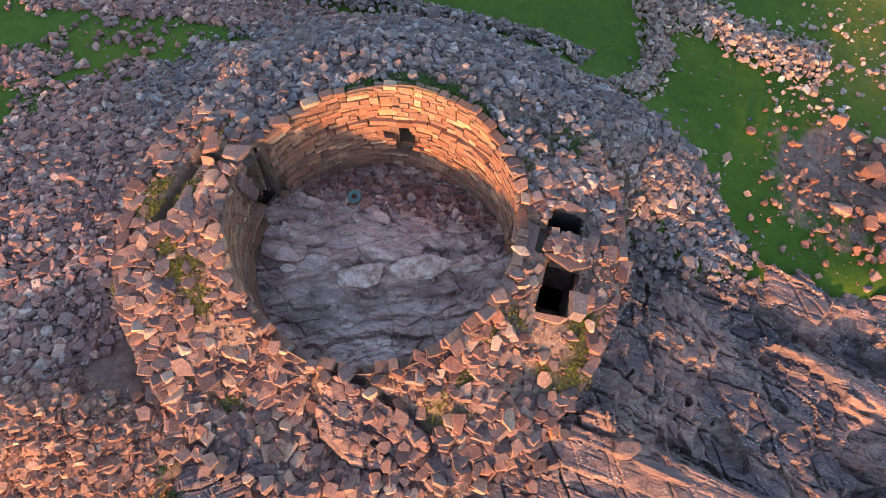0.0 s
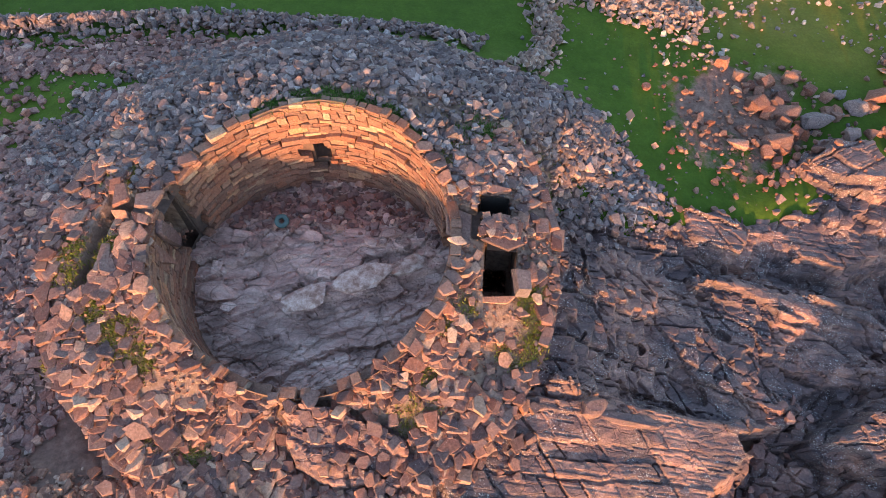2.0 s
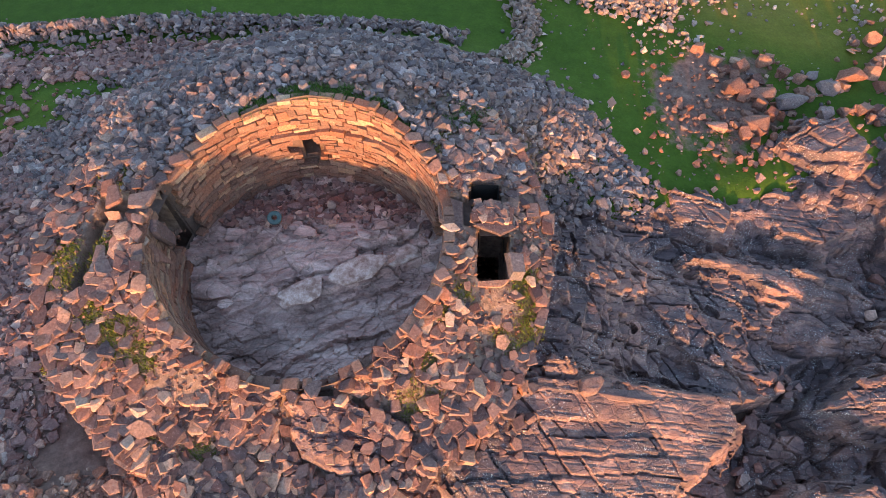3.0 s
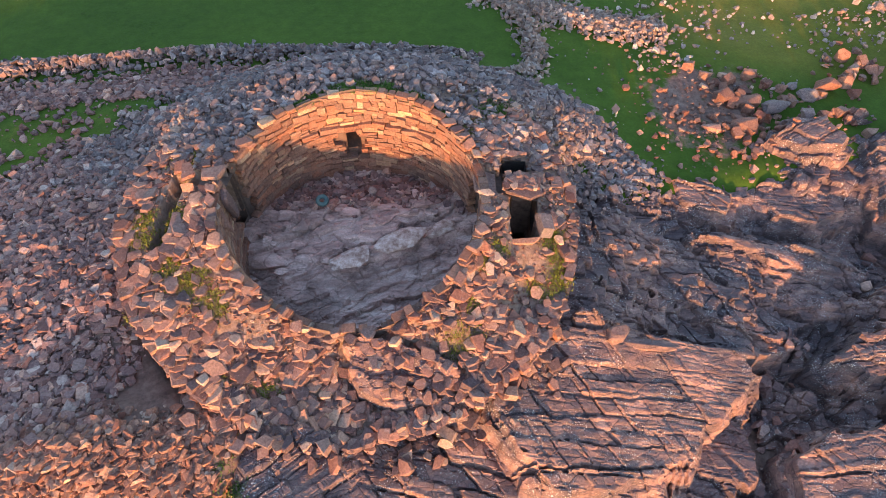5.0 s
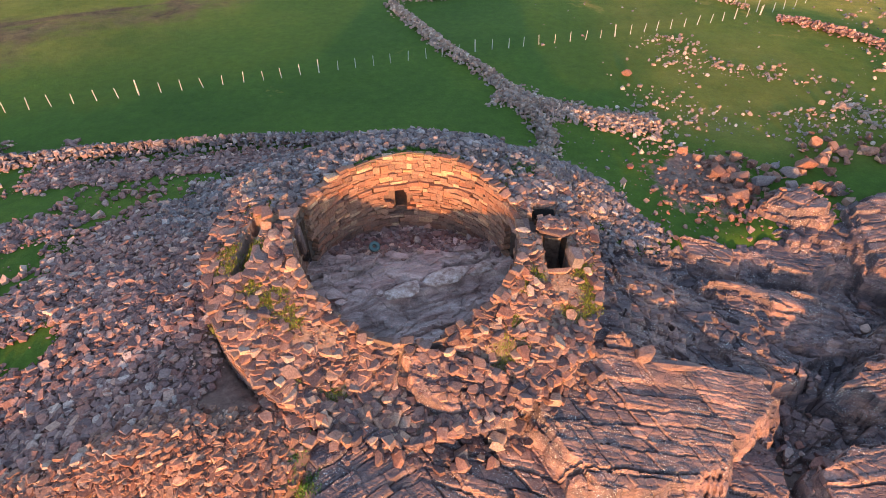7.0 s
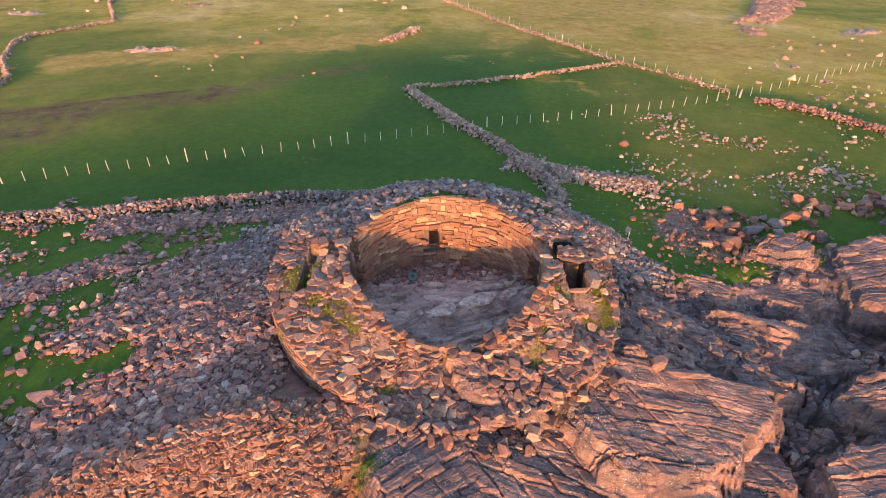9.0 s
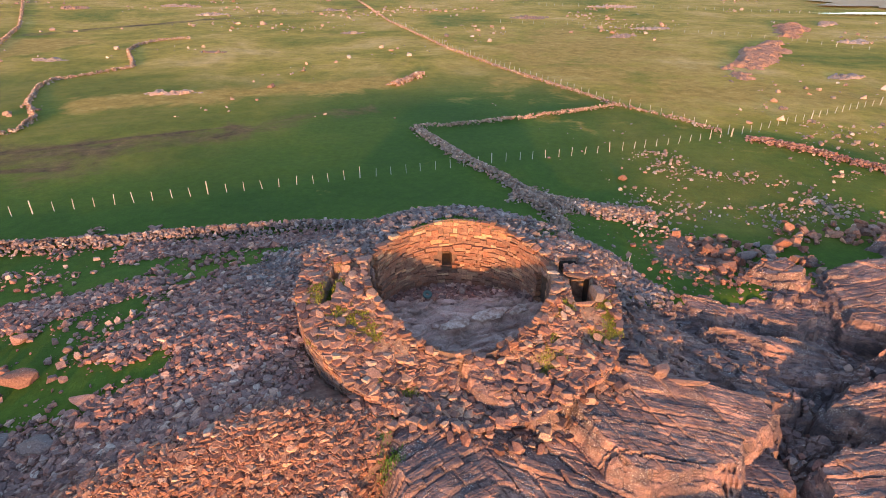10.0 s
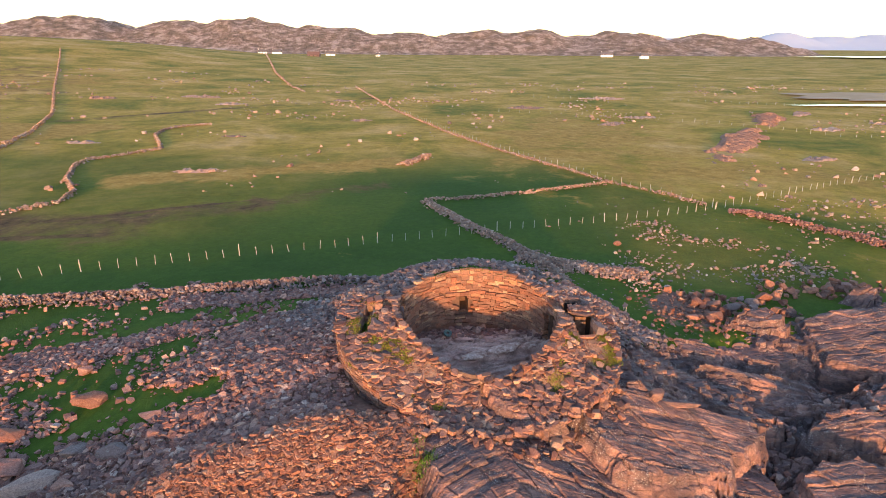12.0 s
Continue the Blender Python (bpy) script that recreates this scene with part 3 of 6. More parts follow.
def west_rubble(x, y):
    """Density of the tumbled stone west of the wall, 0..1."""
    m = bell(x, y, -18.5, 8.5, 6.0, 5.5) * 1.8
    m = np.maximum(m, capsule(x, y, -31, -2.5, -14, 3.0, 4.2) * 1.2)
    m = np.maximum(m, capsule(x, y, -38, 10.5, -21, 17.5, 2.6) * 1.2)
    m = np.maximum(m, capsule(x, y, -25, 17.5, -13, 20.0, 2.4) * 1.2)
    m = np.maximum(m, capsule(x, y, -31, 21.5, -9, 23.6, 1.8) * 1.15)
    m = np.maximum(m, capsule(x, y, -60, 20.0, -30, 20.0, 5.0) * 0.25)
    m = np.maximum(m, capsule(x, y, -44, 4.0, -26, 5.0, 6.0) * 0.55)
    m = m - 0.9 * bell(x, y, -25.8, 10.0, 1.8, 1.2) - 0.55 * bell(x, y, -27, 5.0, 2.6, 1.4) - 0.9 * bell(x, y, -21.8, 5.2, 0.9, 1.2) - 1.6 * bell(x, y, -24.2, 19.0, 3.0, 0.8) - 1.5 * bell(x, y, -20.6, 17.9, 1.8, 0.6) - 1.5 * bell(x, y, -18.0, 20.3, 2.4, 0.5) - 1.3 * bell(x, y, -24.2, 16.2, 1.3, 1.0) - 2.2 * bell(x, y, -11.7, 2.2, 1.1, 1.1)
    return np.clip(m - 0.25 + 1.7 * (fbm(x * 0.4, y * 0.4, 21) - 0.5), 0, 1)


def set_attr(me, name, values):
    a = me.attributes.new(name, "FLOAT", "POINT")
    a.data.foreach_set("value", np.asarray(values, np.float32))


X, Y = co[:, 0], co[:, 1]
set_attr(ground_me, "earth", earth_at(X, Y))
moor = step(-6, 6, X - long_wall_x(Y)) * step(54, 66, Y + 0.35 * X - 8)
moor = np.maximum(moor, step(68, 108, Y + 14 * (fbm(X * 0.03, Y * 0.03, 12) - 0.5)))
moor = np.maximum(moor, step(-28, -50, X - 0.35 * (Y - 40)) * step(36, 46, Y) * 0.4)
moor = np.maximum(moor, 0.3 * step(23, 30, Y) * step(9, 18, X))
set_attr(ground_me, "moor", np.clip(moor, 0, 1))
hay = 0.85 * np.clip(capsule(X, Y, -62, 72, -20, 88, 8.0), 0, 1)
hay = np.maximum(hay, 0.8 * bell(X, Y, 26, 125, 24, 46))
hay = np.maximum(hay, 0.75 * bell(X, Y, 48, 80, 34, 12))
hay = np.maximum(hay, 1.1 * step(-101, -106, X - 0.34 * (Y - 100) + 0.5) * step(98, 104, Y) * (1 - step(132, 136, Y)))
hay = np.maximum(hay, 0.62 * bell(X, Y, -200, 250, 60, 70))
hay = np.maximum(hay, 0.9 * bell(X, Y, 195, 250, 50, 26))
hay = np.maximum(hay, 0.25 * step(110, 200, Y))
set_attr(ground_me, "hay", np.clip(hay, 0, 1))
peat = np.zeros(len(X))
for a, b, w, k in [((-119, 137), (-104, 157), 4.0, 0.6), ((-104, 157), (-40, 222), 4.0, 0.6), ((-85, 42), (-51, 46), 9.0, 0.62), ((-51, 46), (-36, 58), 7.0, 0.62), ((-36, 58), (-20, 68), 6.0, 0.42), ((-72, 38), (-50, 42), 1.5, 0.8), ((-60, 47), (-36, 60), 1.0, 0.8), ((-160, 180), (-240, 300), 30, 0.35)]:
    peat = np.maximum(peat, k * np.clip(capsule(X, Y, *a, *b, w), 0, 1))
set_attr(ground_me, "peat", peat)
ground = tagged(part("ground", ground_me), "green sheep pasture fading to brown moor and bare earth", "ground", "", "structure")


# ------------------------------------------------------------ bedrock
def blocks(x, y, angle, length, width, seed, lift, tilt, groove, crack=0.09):
    """Jointed rock: long cells with a height and slope of their own and a crack round each."""
    c, s = math.cos(radians(angle)), math.sin(radians(angle))
    wob = 0.5 * (fbm(x * 0.45, y * 0.45, seed + 40) - 0.5)
    u, v = (c * x + s * y) / length + wob, (-s * x + c * y) / width + 1.6 * wob
    d1, d2, a, b, g, du, dv = voronoi(u, v, seed)
    open_ = 0.25 + 1.5 * fbm(x * 0.8, y * 0.8, seed + 44, 2) ** 2
    edge = step(0.0, crack, d2 - d1)
    return lift * (np.round(a * 4) / 4 - 0.5) + tilt * ((b - 0.5) * du + (0.25 - g) * dv) - groove * open_ * (1 - edge)


def south_rock(x, y):
    """Where the living rock shows through the broken south wall, 0..1."""
    wx = x + 1.4 * (fbm(x * 0.9, y * 0.9, 63) - 0.5)
    wy = y + 1.2 * (fbm(x * 0.8, y * 0.8, 64) - 0.5)
    return step(-6.3, -5.2, wx + 0.3 * (y - 4)) * (1 - step(-1.4, -0.4, wx)) * step(1.9, 2.5, wy) * (1 - step(4.2, 4.8, wy))


def joints(x, y, bed, gap, cross, span, seed, lift, dip, crack, depth, wander=0.12):
    """Bedded rock cut by two sets of straight joints: each block has its own height and dips away to the north."""
    a, b = radians(bed), radians(cross)
    wx = x + wander * 2.0 * (fbm(x * 1.3, y * 1.3, seed + 31, 3) - 0.5) + 5 * wander * (fbm(x * 0.2, y * 0.2, seed + 33, 2) - 0.5)
    wy = y + wander * 2.0 * (fbm(x * 1.3, y * 1.3, seed + 35, 3) - 0.5) + 5 * wander * (fbm(x * 0.2, y * 0.2, seed + 37, 2) - 0.5)
    u = (-math.sin(a) * wx + math.cos(a) * wy) / gap
    u = u + 0.38 * np.sin(u * 2.3 + seed) / 1.6 + 0.25 * np.sin(u * 0.71 + 2.0 * seed)
    iu = np.floor(u)
    v = (-math.sin(b) * wx + math.cos(b) * wy) / span * (0.7 + 0.6 * hash2(iu, 0 * iu, seed + 1)) + 3.0 * hash2(iu, 0 * iu + 3, seed + 2)
    v = v + 0.3 * np.sin(v * 1.9 + iu)
    iv = np.floor(v)
    fu, fv = u - iu, v - iv
    top = hash2(iu, iv, seed + 3) - 0.5 + 0.6 * (hash2(np.floor(iu / 3), np.floor(iv / 2), seed + 4) - 0.5)
    lean = (hash2(iu, iv, seed + 5) - 0.5) * (fv - 0.5)
    ru, rv = np.floor(u + 0.5), np.floor(v + 0.5)
    open_u = 0.3 + 1.2 * hash2(ru, iv, seed + 6) ** 2
    open_v = 0.2 + 1.0 * hash2(iu, rv, seed + 7) ** 2
    du, dv = np.abs(u - ru) * gap, np.abs(v - rv) * span
    cut = np.maximum(open_u * (1 - step(0.3 * crack, crack, du)), open_v * (1 - step(0.3 * crack, crack, dv)))
    return lift * top + dip * (0.1 + 1.8 * hash2(iu, iv, seed + 8)) * (0.5 - fu) + 0.4 * lift * lean - depth * cut


SLAB = [(-1.1, 3.95), (-0.27, 1.41), (0.58, 0.37), (2.67, -0.75), (6.6, -0.05), (11.3, 4.3)]


def inside_slab(x, y):
    """Metres inside the worn outline of the great slab."""
    d = np.full(np.shape(x), 9.0)
    for (ax, ay), (bx, by) in zip(SLAB, SLAB[1:]):
        n = math.hypot(bx - ax, by - ay)
        d = np.minimum(d, ((bx - ax) * (y - ay) - (by - ay) * (x - ax)) / n)
    return d + 0.7 * (fbm(x * 0.9, y * 0.9, 6) - 0.5) + 0.5 * (np.round(3 * vnoise(x * 0.9, y * 0.9, 14)) / 3 - 0.5)


def within(x, y, outline, seed, worn=0.6):
    """Metres inside a convex outline given anticlockwise, its edge worn and notched."""
    d = np.full(np.shape(x), 9.0)
    for (ax, ay), (bx, by) in zip(outline, outline[1:] + outline[:1]):
        d = np.minimum(d, ((bx - ax) * (y - ay) - (by - ay) * (x - ax)) / math.hypot(bx - ax, by - ay))
    return d + worn * (fbm(x * 0.8, y * 0.8, seed) - 0.5) + 0.5 * worn * (np.round(3 * vnoise(x * 1.5, y * 1.5, seed + 1)) / 3 - 0.5)


def bedded(x, y, bed, cross, seed, k=1.0):
    """The broken top of a shelf: plates, thin courses and chips."""
    z = joints(x, y, bed, 1.15, cross, 2.1, seed, 0.26 * k, 0.05 * k, 0.06, 0.2, 0.16)
    z = z + joints(x, y, bed + 4, 0.4, cross + 8, 1.0, seed + 5, 0.07 * k, 0.02, 0.05, 0.07, 0.14)
    return z + 0.4 * k * blocks(x, y, bed + 20, 0.7, 0.45, seed + 9, 0.08, 0.1, 0.06)


# shelves of rock east of the tower: outline, height at its middle, rise to the east and to the north, bed, cross joint
SHELVES = [
    ([(9.8, 12.0), (13.0, 11.2), (15.8, 10.5), (19.6, 10.7), (20.5, 11.5), (18.1, 13.0), (12.5, 13.1), (10.0, 12.8)], -1.65, -0.22, 0.06, -12, -62),
    ([(14.3, 5.9), (15.8, 5.1), (20.5, 4.4), (21.8, 6.8), (19.5, 8.2), (16.3, 7.7)], -1.35, 0.03, 0.22, 4, -55),
    ([(11.0, -2.4), (14.3, -3.1), (19.9, -1.9), (19.1, 2.5), (16.4, 3.6), (13.6, 3.2), (11.6, 1.9)], -1.75, 0.0, 0.18, 6, -50),
    ([(21.0, 14.2), (25.0, 12.6), (34.3, 13.2), (36.4, 18.9), (31.2, 22.3), (25.0, 21.6), (21.5, 19.6)], -0.85, 0.03, 0.17, 10, -40),
    ([(15.8, 19.2), (17.5, 17.9), (19.8, 17.6), (20.7, 18.6), (20.1, 21.1), (17.5, 21.5)], -0.25, 0.06, 0.06, 25, -50),
    ([(21.0, 8.2), (26.2, 7.0), (32.5, 8.6), (31.4, 12.0), (23.1, 11.9), (21.2, 10.5)], -1.75, 0.03, 0.12, 5, -60),
    ([(15.0, 8.4), (18.6, 8.7), (19.9, 9.9), (15.7, 10.1), (14.3, 9.5)], -2.1, -0.05, 0.08, -8, -58),
    ([(21.5, 0.8), (29.2, -0.8), (34.4, 4.9), (25.0, 6.1), (22.6, 5.0)], -1.4, 0.02, 0.18, 8, -52),
    ([(21.5, 21.3), (26.2, 21.8), (31.2, 22.8), (33.2, 25.4), (26.2, 25.4), (22.0, 23.0)], 0.0, 0.04, 0.1, 14, -48),
    ([(14.9, 13.8), (17.8, 13.5), (19.9, 14.8), (19.2, 17.1), (16.2, 17.3), (14.1, 15.7)], -1.7, -0.06, 0.05, -4, -64),
    ([(9.9, 14.2), (12.8, 13.4), (13.6, 15.4), (12.2, 17.1), (9.7, 16.3)], -1.0, -0.08, 0.05, -10, -50),
]


def rock(x, y):
    # lower rocks in front of the wall
    low = np.maximum(1.72 + 0.1 * (np.minimum(y, 5.0) - 0.4) + 0.3 * bell(x, y, -8.5, -1.2, 2.5, 2.5) - 0.3 * np.maximum(x + 6.5, 0), -1.5) - 1.0 * step(5.5, 8.5, x)
    k = step(-3.5, -8.0, y + 2.0 * (fbm(x * 0.3, y * 0.3, 68) - 0.5))
    low = low * (1 - k) + (land(x, y, 0.0) + 0.1 + 2.4 * (fbm(x * 0.2, y * 0.2, 67) - 0.45)) * k
    west = joints(x, y, 42, 0.5, -50, 1.5, 3, 0.18, 0.03, 0.07, 0.1) + joints(x, y, 38, 0.17, -40, 0.7, 5, 0.03, 0.01, 0.05, 0.03)
    south = joints(x, y, -12, 1.0, -58, 1.2, 7, 0.34, 0.05, 0.09, 0.25) + joints(x, y, -8, 0.36, -60, 0.8, 8, 0.05, 0.02, 0.05, 0.06)
    k = step(-5.2, -4.2, x + 0.2 * y)
    low = low + west * (1 - k) + south * k
    # the great slab, dipping east, cut by long joints
    top = 2.25 - 0.31 * (x + 1.1) + 0.2 * (np.minimum(y, 6.0) - 3.85) - 0.06 * np.maximum(y - 7, 0)
    top = top + joints(x, y, 5, 2.3, -53, 2.5, 11, 0.26, 0.0, 0.08, 0.25, 0.12)
    top = top + (0.25 + 1.5 * fbm(x * 0.5, y * 0.5, 18, 2)) * joints(x, y, 3, 0.72, -52, 1.6, 13, 0.12, 0.02, 0.055, 0.13, 0.1) + joints(x, y, 0, 0.27, -50, 0.9, 17, 0.035, 0.012, 0.05, 0.04, 0.1) + 0.25 * blocks(x, y, 20, 0.5, 0.3, 19, 0.08, 0.1, 0.06)
    e = inside_slab(x, y)
    z = low + (np.maximum(top, low) - low) * (0.6 * step(-0.08, 0.3, e) + 0.4 * step(0.35, 0.6, e + 0.3 * (fbm(x * 1.2, y * 1.2, 15) - 0.5)))
    # gully and shelves further east
    g = x - (11.6 + 0.35 * (np.minimum(y, 6.0) - 4.2) + 1.7 * np.maximum(y - 6.0, 0)) + 1.8 * (fbm(x * 0.5, y * 0.5, 9) - 0.5) + 1.6 * (np.round(4 * vnoise(x * 0.6 + 0.4 * y, y * 0.9, 10)) / 4 - 0.5)
    debris = blocks(x, y, 60, 0.75, 0.55, 29, 0.55, 0.35, 0.2) + blocks(x, y, 20, 1.6, 1.1, 30, 0.6, 0.3, 0.2)
    wide = step(5.5, 8.5, y)
    gully = -3.5 + 0.9 * wide + 0.09 * np.maximum(y - 8, 0) + debris
    slope = step(-0.2 - 0.5 * wide, 0.2 + 0.3 * wide, g)
    z = z * (1 - slope) + gully * slope
    # dark ledges east of the wall
    fall = (0.5 * (np.clip(x, 4, 8) - 5.2) + 0.22 * np.maximum(x - 8, 0)) / 0.32 + 2.4 * (fbm(x * 0.55, y * 0.55, 36, 3) - 0.5) + 1.6 * (np.round(3 * vnoise(x * 0.8 + 0.3 * y, y * 0.8, 38)) / 3 - 0.5)
    mid = 0.5 - 0.32 * (np.floor(fall) + step(0.8, 1.0, fall - np.floor(fall))) - 0.03 * (y - 9) - 0.25 * bell(x, y, 8, 7.0, 4, 0.8)
    mid = mid + joints(x, y, -8, 1.6, -62, 2.4, 33, 0.2, 0.03, 0.07, 0.3, 0.2) + joints(x, y, -14, 0.85, -50, 1.4, 35, 0.08, 0.0, 0.06, 0.12, 0.15) + 0.6 * blocks(x, y, 30, 0.9, 0.6, 37, 0.12, 0.15, 0.1)
    m = step(6.0, 6.35, y - 0.02 * x + 0.8 * (fbm(x * 0.7, y * 0.7, 34) - 0.5)) * (1 - step(-0.6, 0.2, g))
    z = z * (1 - m) + mid * m
    # low rock towards the north-east
    n = step(13.5, 16.5, y - 0.1 * (x - 15)) * step(9.5, 12, x)
    z = z * (1 - n) + (-1.55 + 0.7 * debris) * n
    for i, (outline, h, rx, ry, bed, cross) in enumerate(SHELVES):
        mx, my = sum(q[0] for q in outline) / len(outline), sum(q[1] for q in outline) / len(outline)
        box = (np.abs(x - mx) < 9) & (np.abs(y - my) < 7)
        px, py = x[box], y[box]
        d = within(px, py, outline, 100 + 7 * i)
        head_z = h + rx * (px - mx) + ry * (py - my) + bedded(px, py, bed, cross, 120 + 7 * i)
        lower = z[box]
        stair = 0.55 * step(-0.02, 0.14, d) + 0.45 * step(0.45, 0.6, d)
        z[box] = np.where(d > -0.05, lower + (np.maximum(head_z, lower) - lower) * stair, lower)
    z = z + 0.04 * (fbm(x * 3, y * 3, 51, 3) - 0.5)
    # where turf and rubble close over it
    north = 14.5 + 7.0 * step(9.0, 12.5, x) + 0.12 * np.maximum(x - 12, 0)
    cover = np.maximum(step(-8.6, -12.0, x + 0.35 * np.maximum(y, -4) + 2.2 * (fbm(x * 0.5, y * 0.5, 65) - 0.5)), step(0.0, 3.0, y - north + 2.5 * (fbm(x * 0.4, y * 0.4, 61) - 0.5)))
    cover = np.maximum(cover, step(33, 44, x + 5 * (fbm(x * 0.2, y * 0.2, 62) - 0.5)))
    cover = np.maximum(cover, bell(x, y, 26, 23.5, 2.4, 1.0) * 1.2)
    cover = np.maximum(cover, step(-15, -23, y + 7.0 * (fbm(x * 0.15, y * 0.15, 66) - 0.5)))
    r, th = polar(x, y)
    cover = np.maximum(cover, step(R_OUT - 0.5, R_OUT - 1.6, r))
    cover = np.maximum(cover, step(13.5, 10.5, r) * step(10, 40, th) * (1 - step(180, 200, th)))
    z = z - 4.0 * cover
    ledges = 2.3 + 0.3 * (y - 3.4) + 0.1 * np.sin(0.8 * x) + joints(x, y, -10, 0.95, -60, 1.9, 53, 0.26, -0.1, 0.07, 0.15, 0.2) + joints(x, y, -4, 0.4, -60, 0.9, 55, 0.06, -0.02, 0.05, 0.05, 0.15) + 0.5 * blocks(x, y, 10, 0.8, 0.5, 56, 0.15, 0.15, 0.08)
    k = south_rock(x, y)
    return z * (1 - k) + ledges * k


ROCK_X = np.r_[np.arange(-19, -12.5, 0.25), np.arange(-12.5, 36, 0.065), np.arange(36, 46, 0.2)]
ROCK_Y = np.r_[np.arange(-22, -5, 0.25), np.arange(-5, 29, 0.065)]
RX, RY = np.meshgrid(ROCK_X, ROCK_Y)
RZ = rock(RX, RY)
idx = np.arange(RX.size).reshape(RX.shape)
quads = np.stack([idx[:-1, :-1], idx[:-1, 1:], idx[1:, 1:], idx[1:, :-1]], -1).reshape(-1, 4)
shown = (RZ > land(RX, RY) - 0.25).ravel()
piece = np.where((inside_slab(RX, RY) > 0.1) & (RY < 6.2) & (RX < 11.3) & (RX > -1.6), 1, 0)
for i, outline in enumerate(q[0] for q in SHELVES):
    piece = np.where((piece == 0) & (within(RX, RY, outline, 100 + 7 * i) > 0.0), i + 2, piece)
quads = quads[shown[quads].any(1)]
owner = piece.ravel()[quads[:, 0]]
points = np.stack([RX.ravel(), RY.ravel(), RZ.ravel()], 1)


def rock_piece(name, number):
    own = quads[owner == number]
    h = points[:, 2][own]
    cut = (np.abs(h[:, 0] - h[:, 2]) < np.abs(h[:, 1] - h[:, 3]))[:, None]
    tris = np.concatenate([np.where(cut, own[:, [0, 1, 2]], own[:, [0, 1, 3]]), np.where(cut, own[:, [0, 2, 3]], own[:, [1, 2, 3]])])
    used, back = np.unique(tris, return_inverse=True)
    return mesh_from(name, points[used], back.reshape(-1, 3), BEDROCK)


bedrock = tagged(part("bedrock", rock_piece("bedrock", 0)), "jointed reddish gneiss bedrock in tilted ledges", "bedrock", "", "structure")
part("rock_slab", rock_piece("rock_slab", 1), bedrock, "broad brown slab cut by long straight joints")
for i in range(len(SHELVES)):
    part("rock_shelf", rock_piece("rock_shelf", i + 2), bedrock)


def surface(x, y):
    """The higher of ground and bedrock."""
    there = (x > -19) & (x < 46) & (y > -22) & (y < 29)
    return np.maximum(land(x, y), np.where(there, rock(*np.atleast_1d(x, y)).reshape(np.shape(x)), -99.0))


# ------------------------------------------------------------ the round stone tower
broch = tagged(new("broch"), "ruined round drystone tower with a hollow wall, open to the sky", "ruin")
broch.empty_display_size = 0.5


def trench(x, y, x0, x1, y0, y1, soft=0.06):
    return step(x0 - soft, x0 + soft, x) * (1 - step(x1 - soft, x1 + soft, x)) * step(y0 - soft, y0 + soft, y) * (1 - step(y1 - soft, y1 + soft, y))


def head(x, y):
    """The top of the thick wall, with the open galleries sunk in it."""
    r, th = polar(x, y)
    f = np.clip((r - R_IN) / (R_OUT - R_IN), 0, 1)
    z = rim_z(th) * (1 - f) + outer_z(th) * f - 0.18 + 0.25 * (fbm(x * 0.8, y * 0.8, 71) - 0.5)
    # slump on the south side
    z = z - 0.45 * np.sin(f * math.pi) * step(235, 255, th) * (1 - step(290, 310, th))
    z = z - 0.25 * south_rock(x, y) - 0.55 * bell(x, y, 1.15, 6.7, 0.6, 0.8)
    for (x0, x1, y0, y1, zb) in GALLERIES:
        k = trench(x, y, x0, x1, y0, y1)
        z = z * (1 - k) + np.minimum(z, zb) * k
    return z


# x0, x1, y0, y1, floor: the east gallery, its far pit, the court's east door, the west gallery, the west door
GALLERIES = [(0.72, 1.55, 7.9, 8.75, 3.3), (0.68, 1.75, 8.75, 11.3, 0.6), (0.3, 1.45, 11.55, 12.6, 1.2), (-1.2, 0.7, 10.7, 11.8, 1.0), (-13.35, -12.75, 7.4, 10.2, 3.5), (-13.2, -10.6, 10.25, 11.05, 2.4)]


def top_of(x, y):
    """The wall head over the ring of the wall, the land elsewhere."""
    r, th = polar(x, y)
    ring = (r > R_IN + 0.1) & (r < R_OUT - 0.05)
    return np.where(ring, np.maximum(head(x, y), land(x, y)), surface(x, y))


def polar_sheet(name, r0, r1, nr, nt, height, material):
    rs = np.linspace(r0, r1, nr)
    ts = np.linspace(0, 2 * math.pi, nt, endpoint=False)
    T, Rr = np.meshgrid(ts, rs)
    Xp, Yp = CX + Rr * np.cos(T), CY + Rr * np.sin(T)
    Zp = height(Xp, Yp)
    idx = np.arange(nr * nt).reshape(nr, nt)
    nxt = np.roll(idx, -1, 1)
    quads = np.stack([idx[:-1], idx[1:], nxt[1:], nxt[:-1]], -1).reshape(-1, 4)
    return mesh_from(name, np.stack([Xp.ravel(), Yp.ravel(), Zp.ravel()], 1), quads, material, True)


CORE = plain("earth_and_small_stones", [(0.3, (0.11, 0.065, 0.045)), (0.5, (0.22, 0.135, 0.095)), (0.7, (0.30, 0.20, 0.15))], 4.0, 0.95, 0.8, 0.08)
wall_head = part("wall_head", polar_sheet("wall_head", R_IN + 0.4, R_OUT - 0.12, 66, 620, head, CORE), broch, "earth and small stones filling the wall head")

FLOOR_Z = 1.3


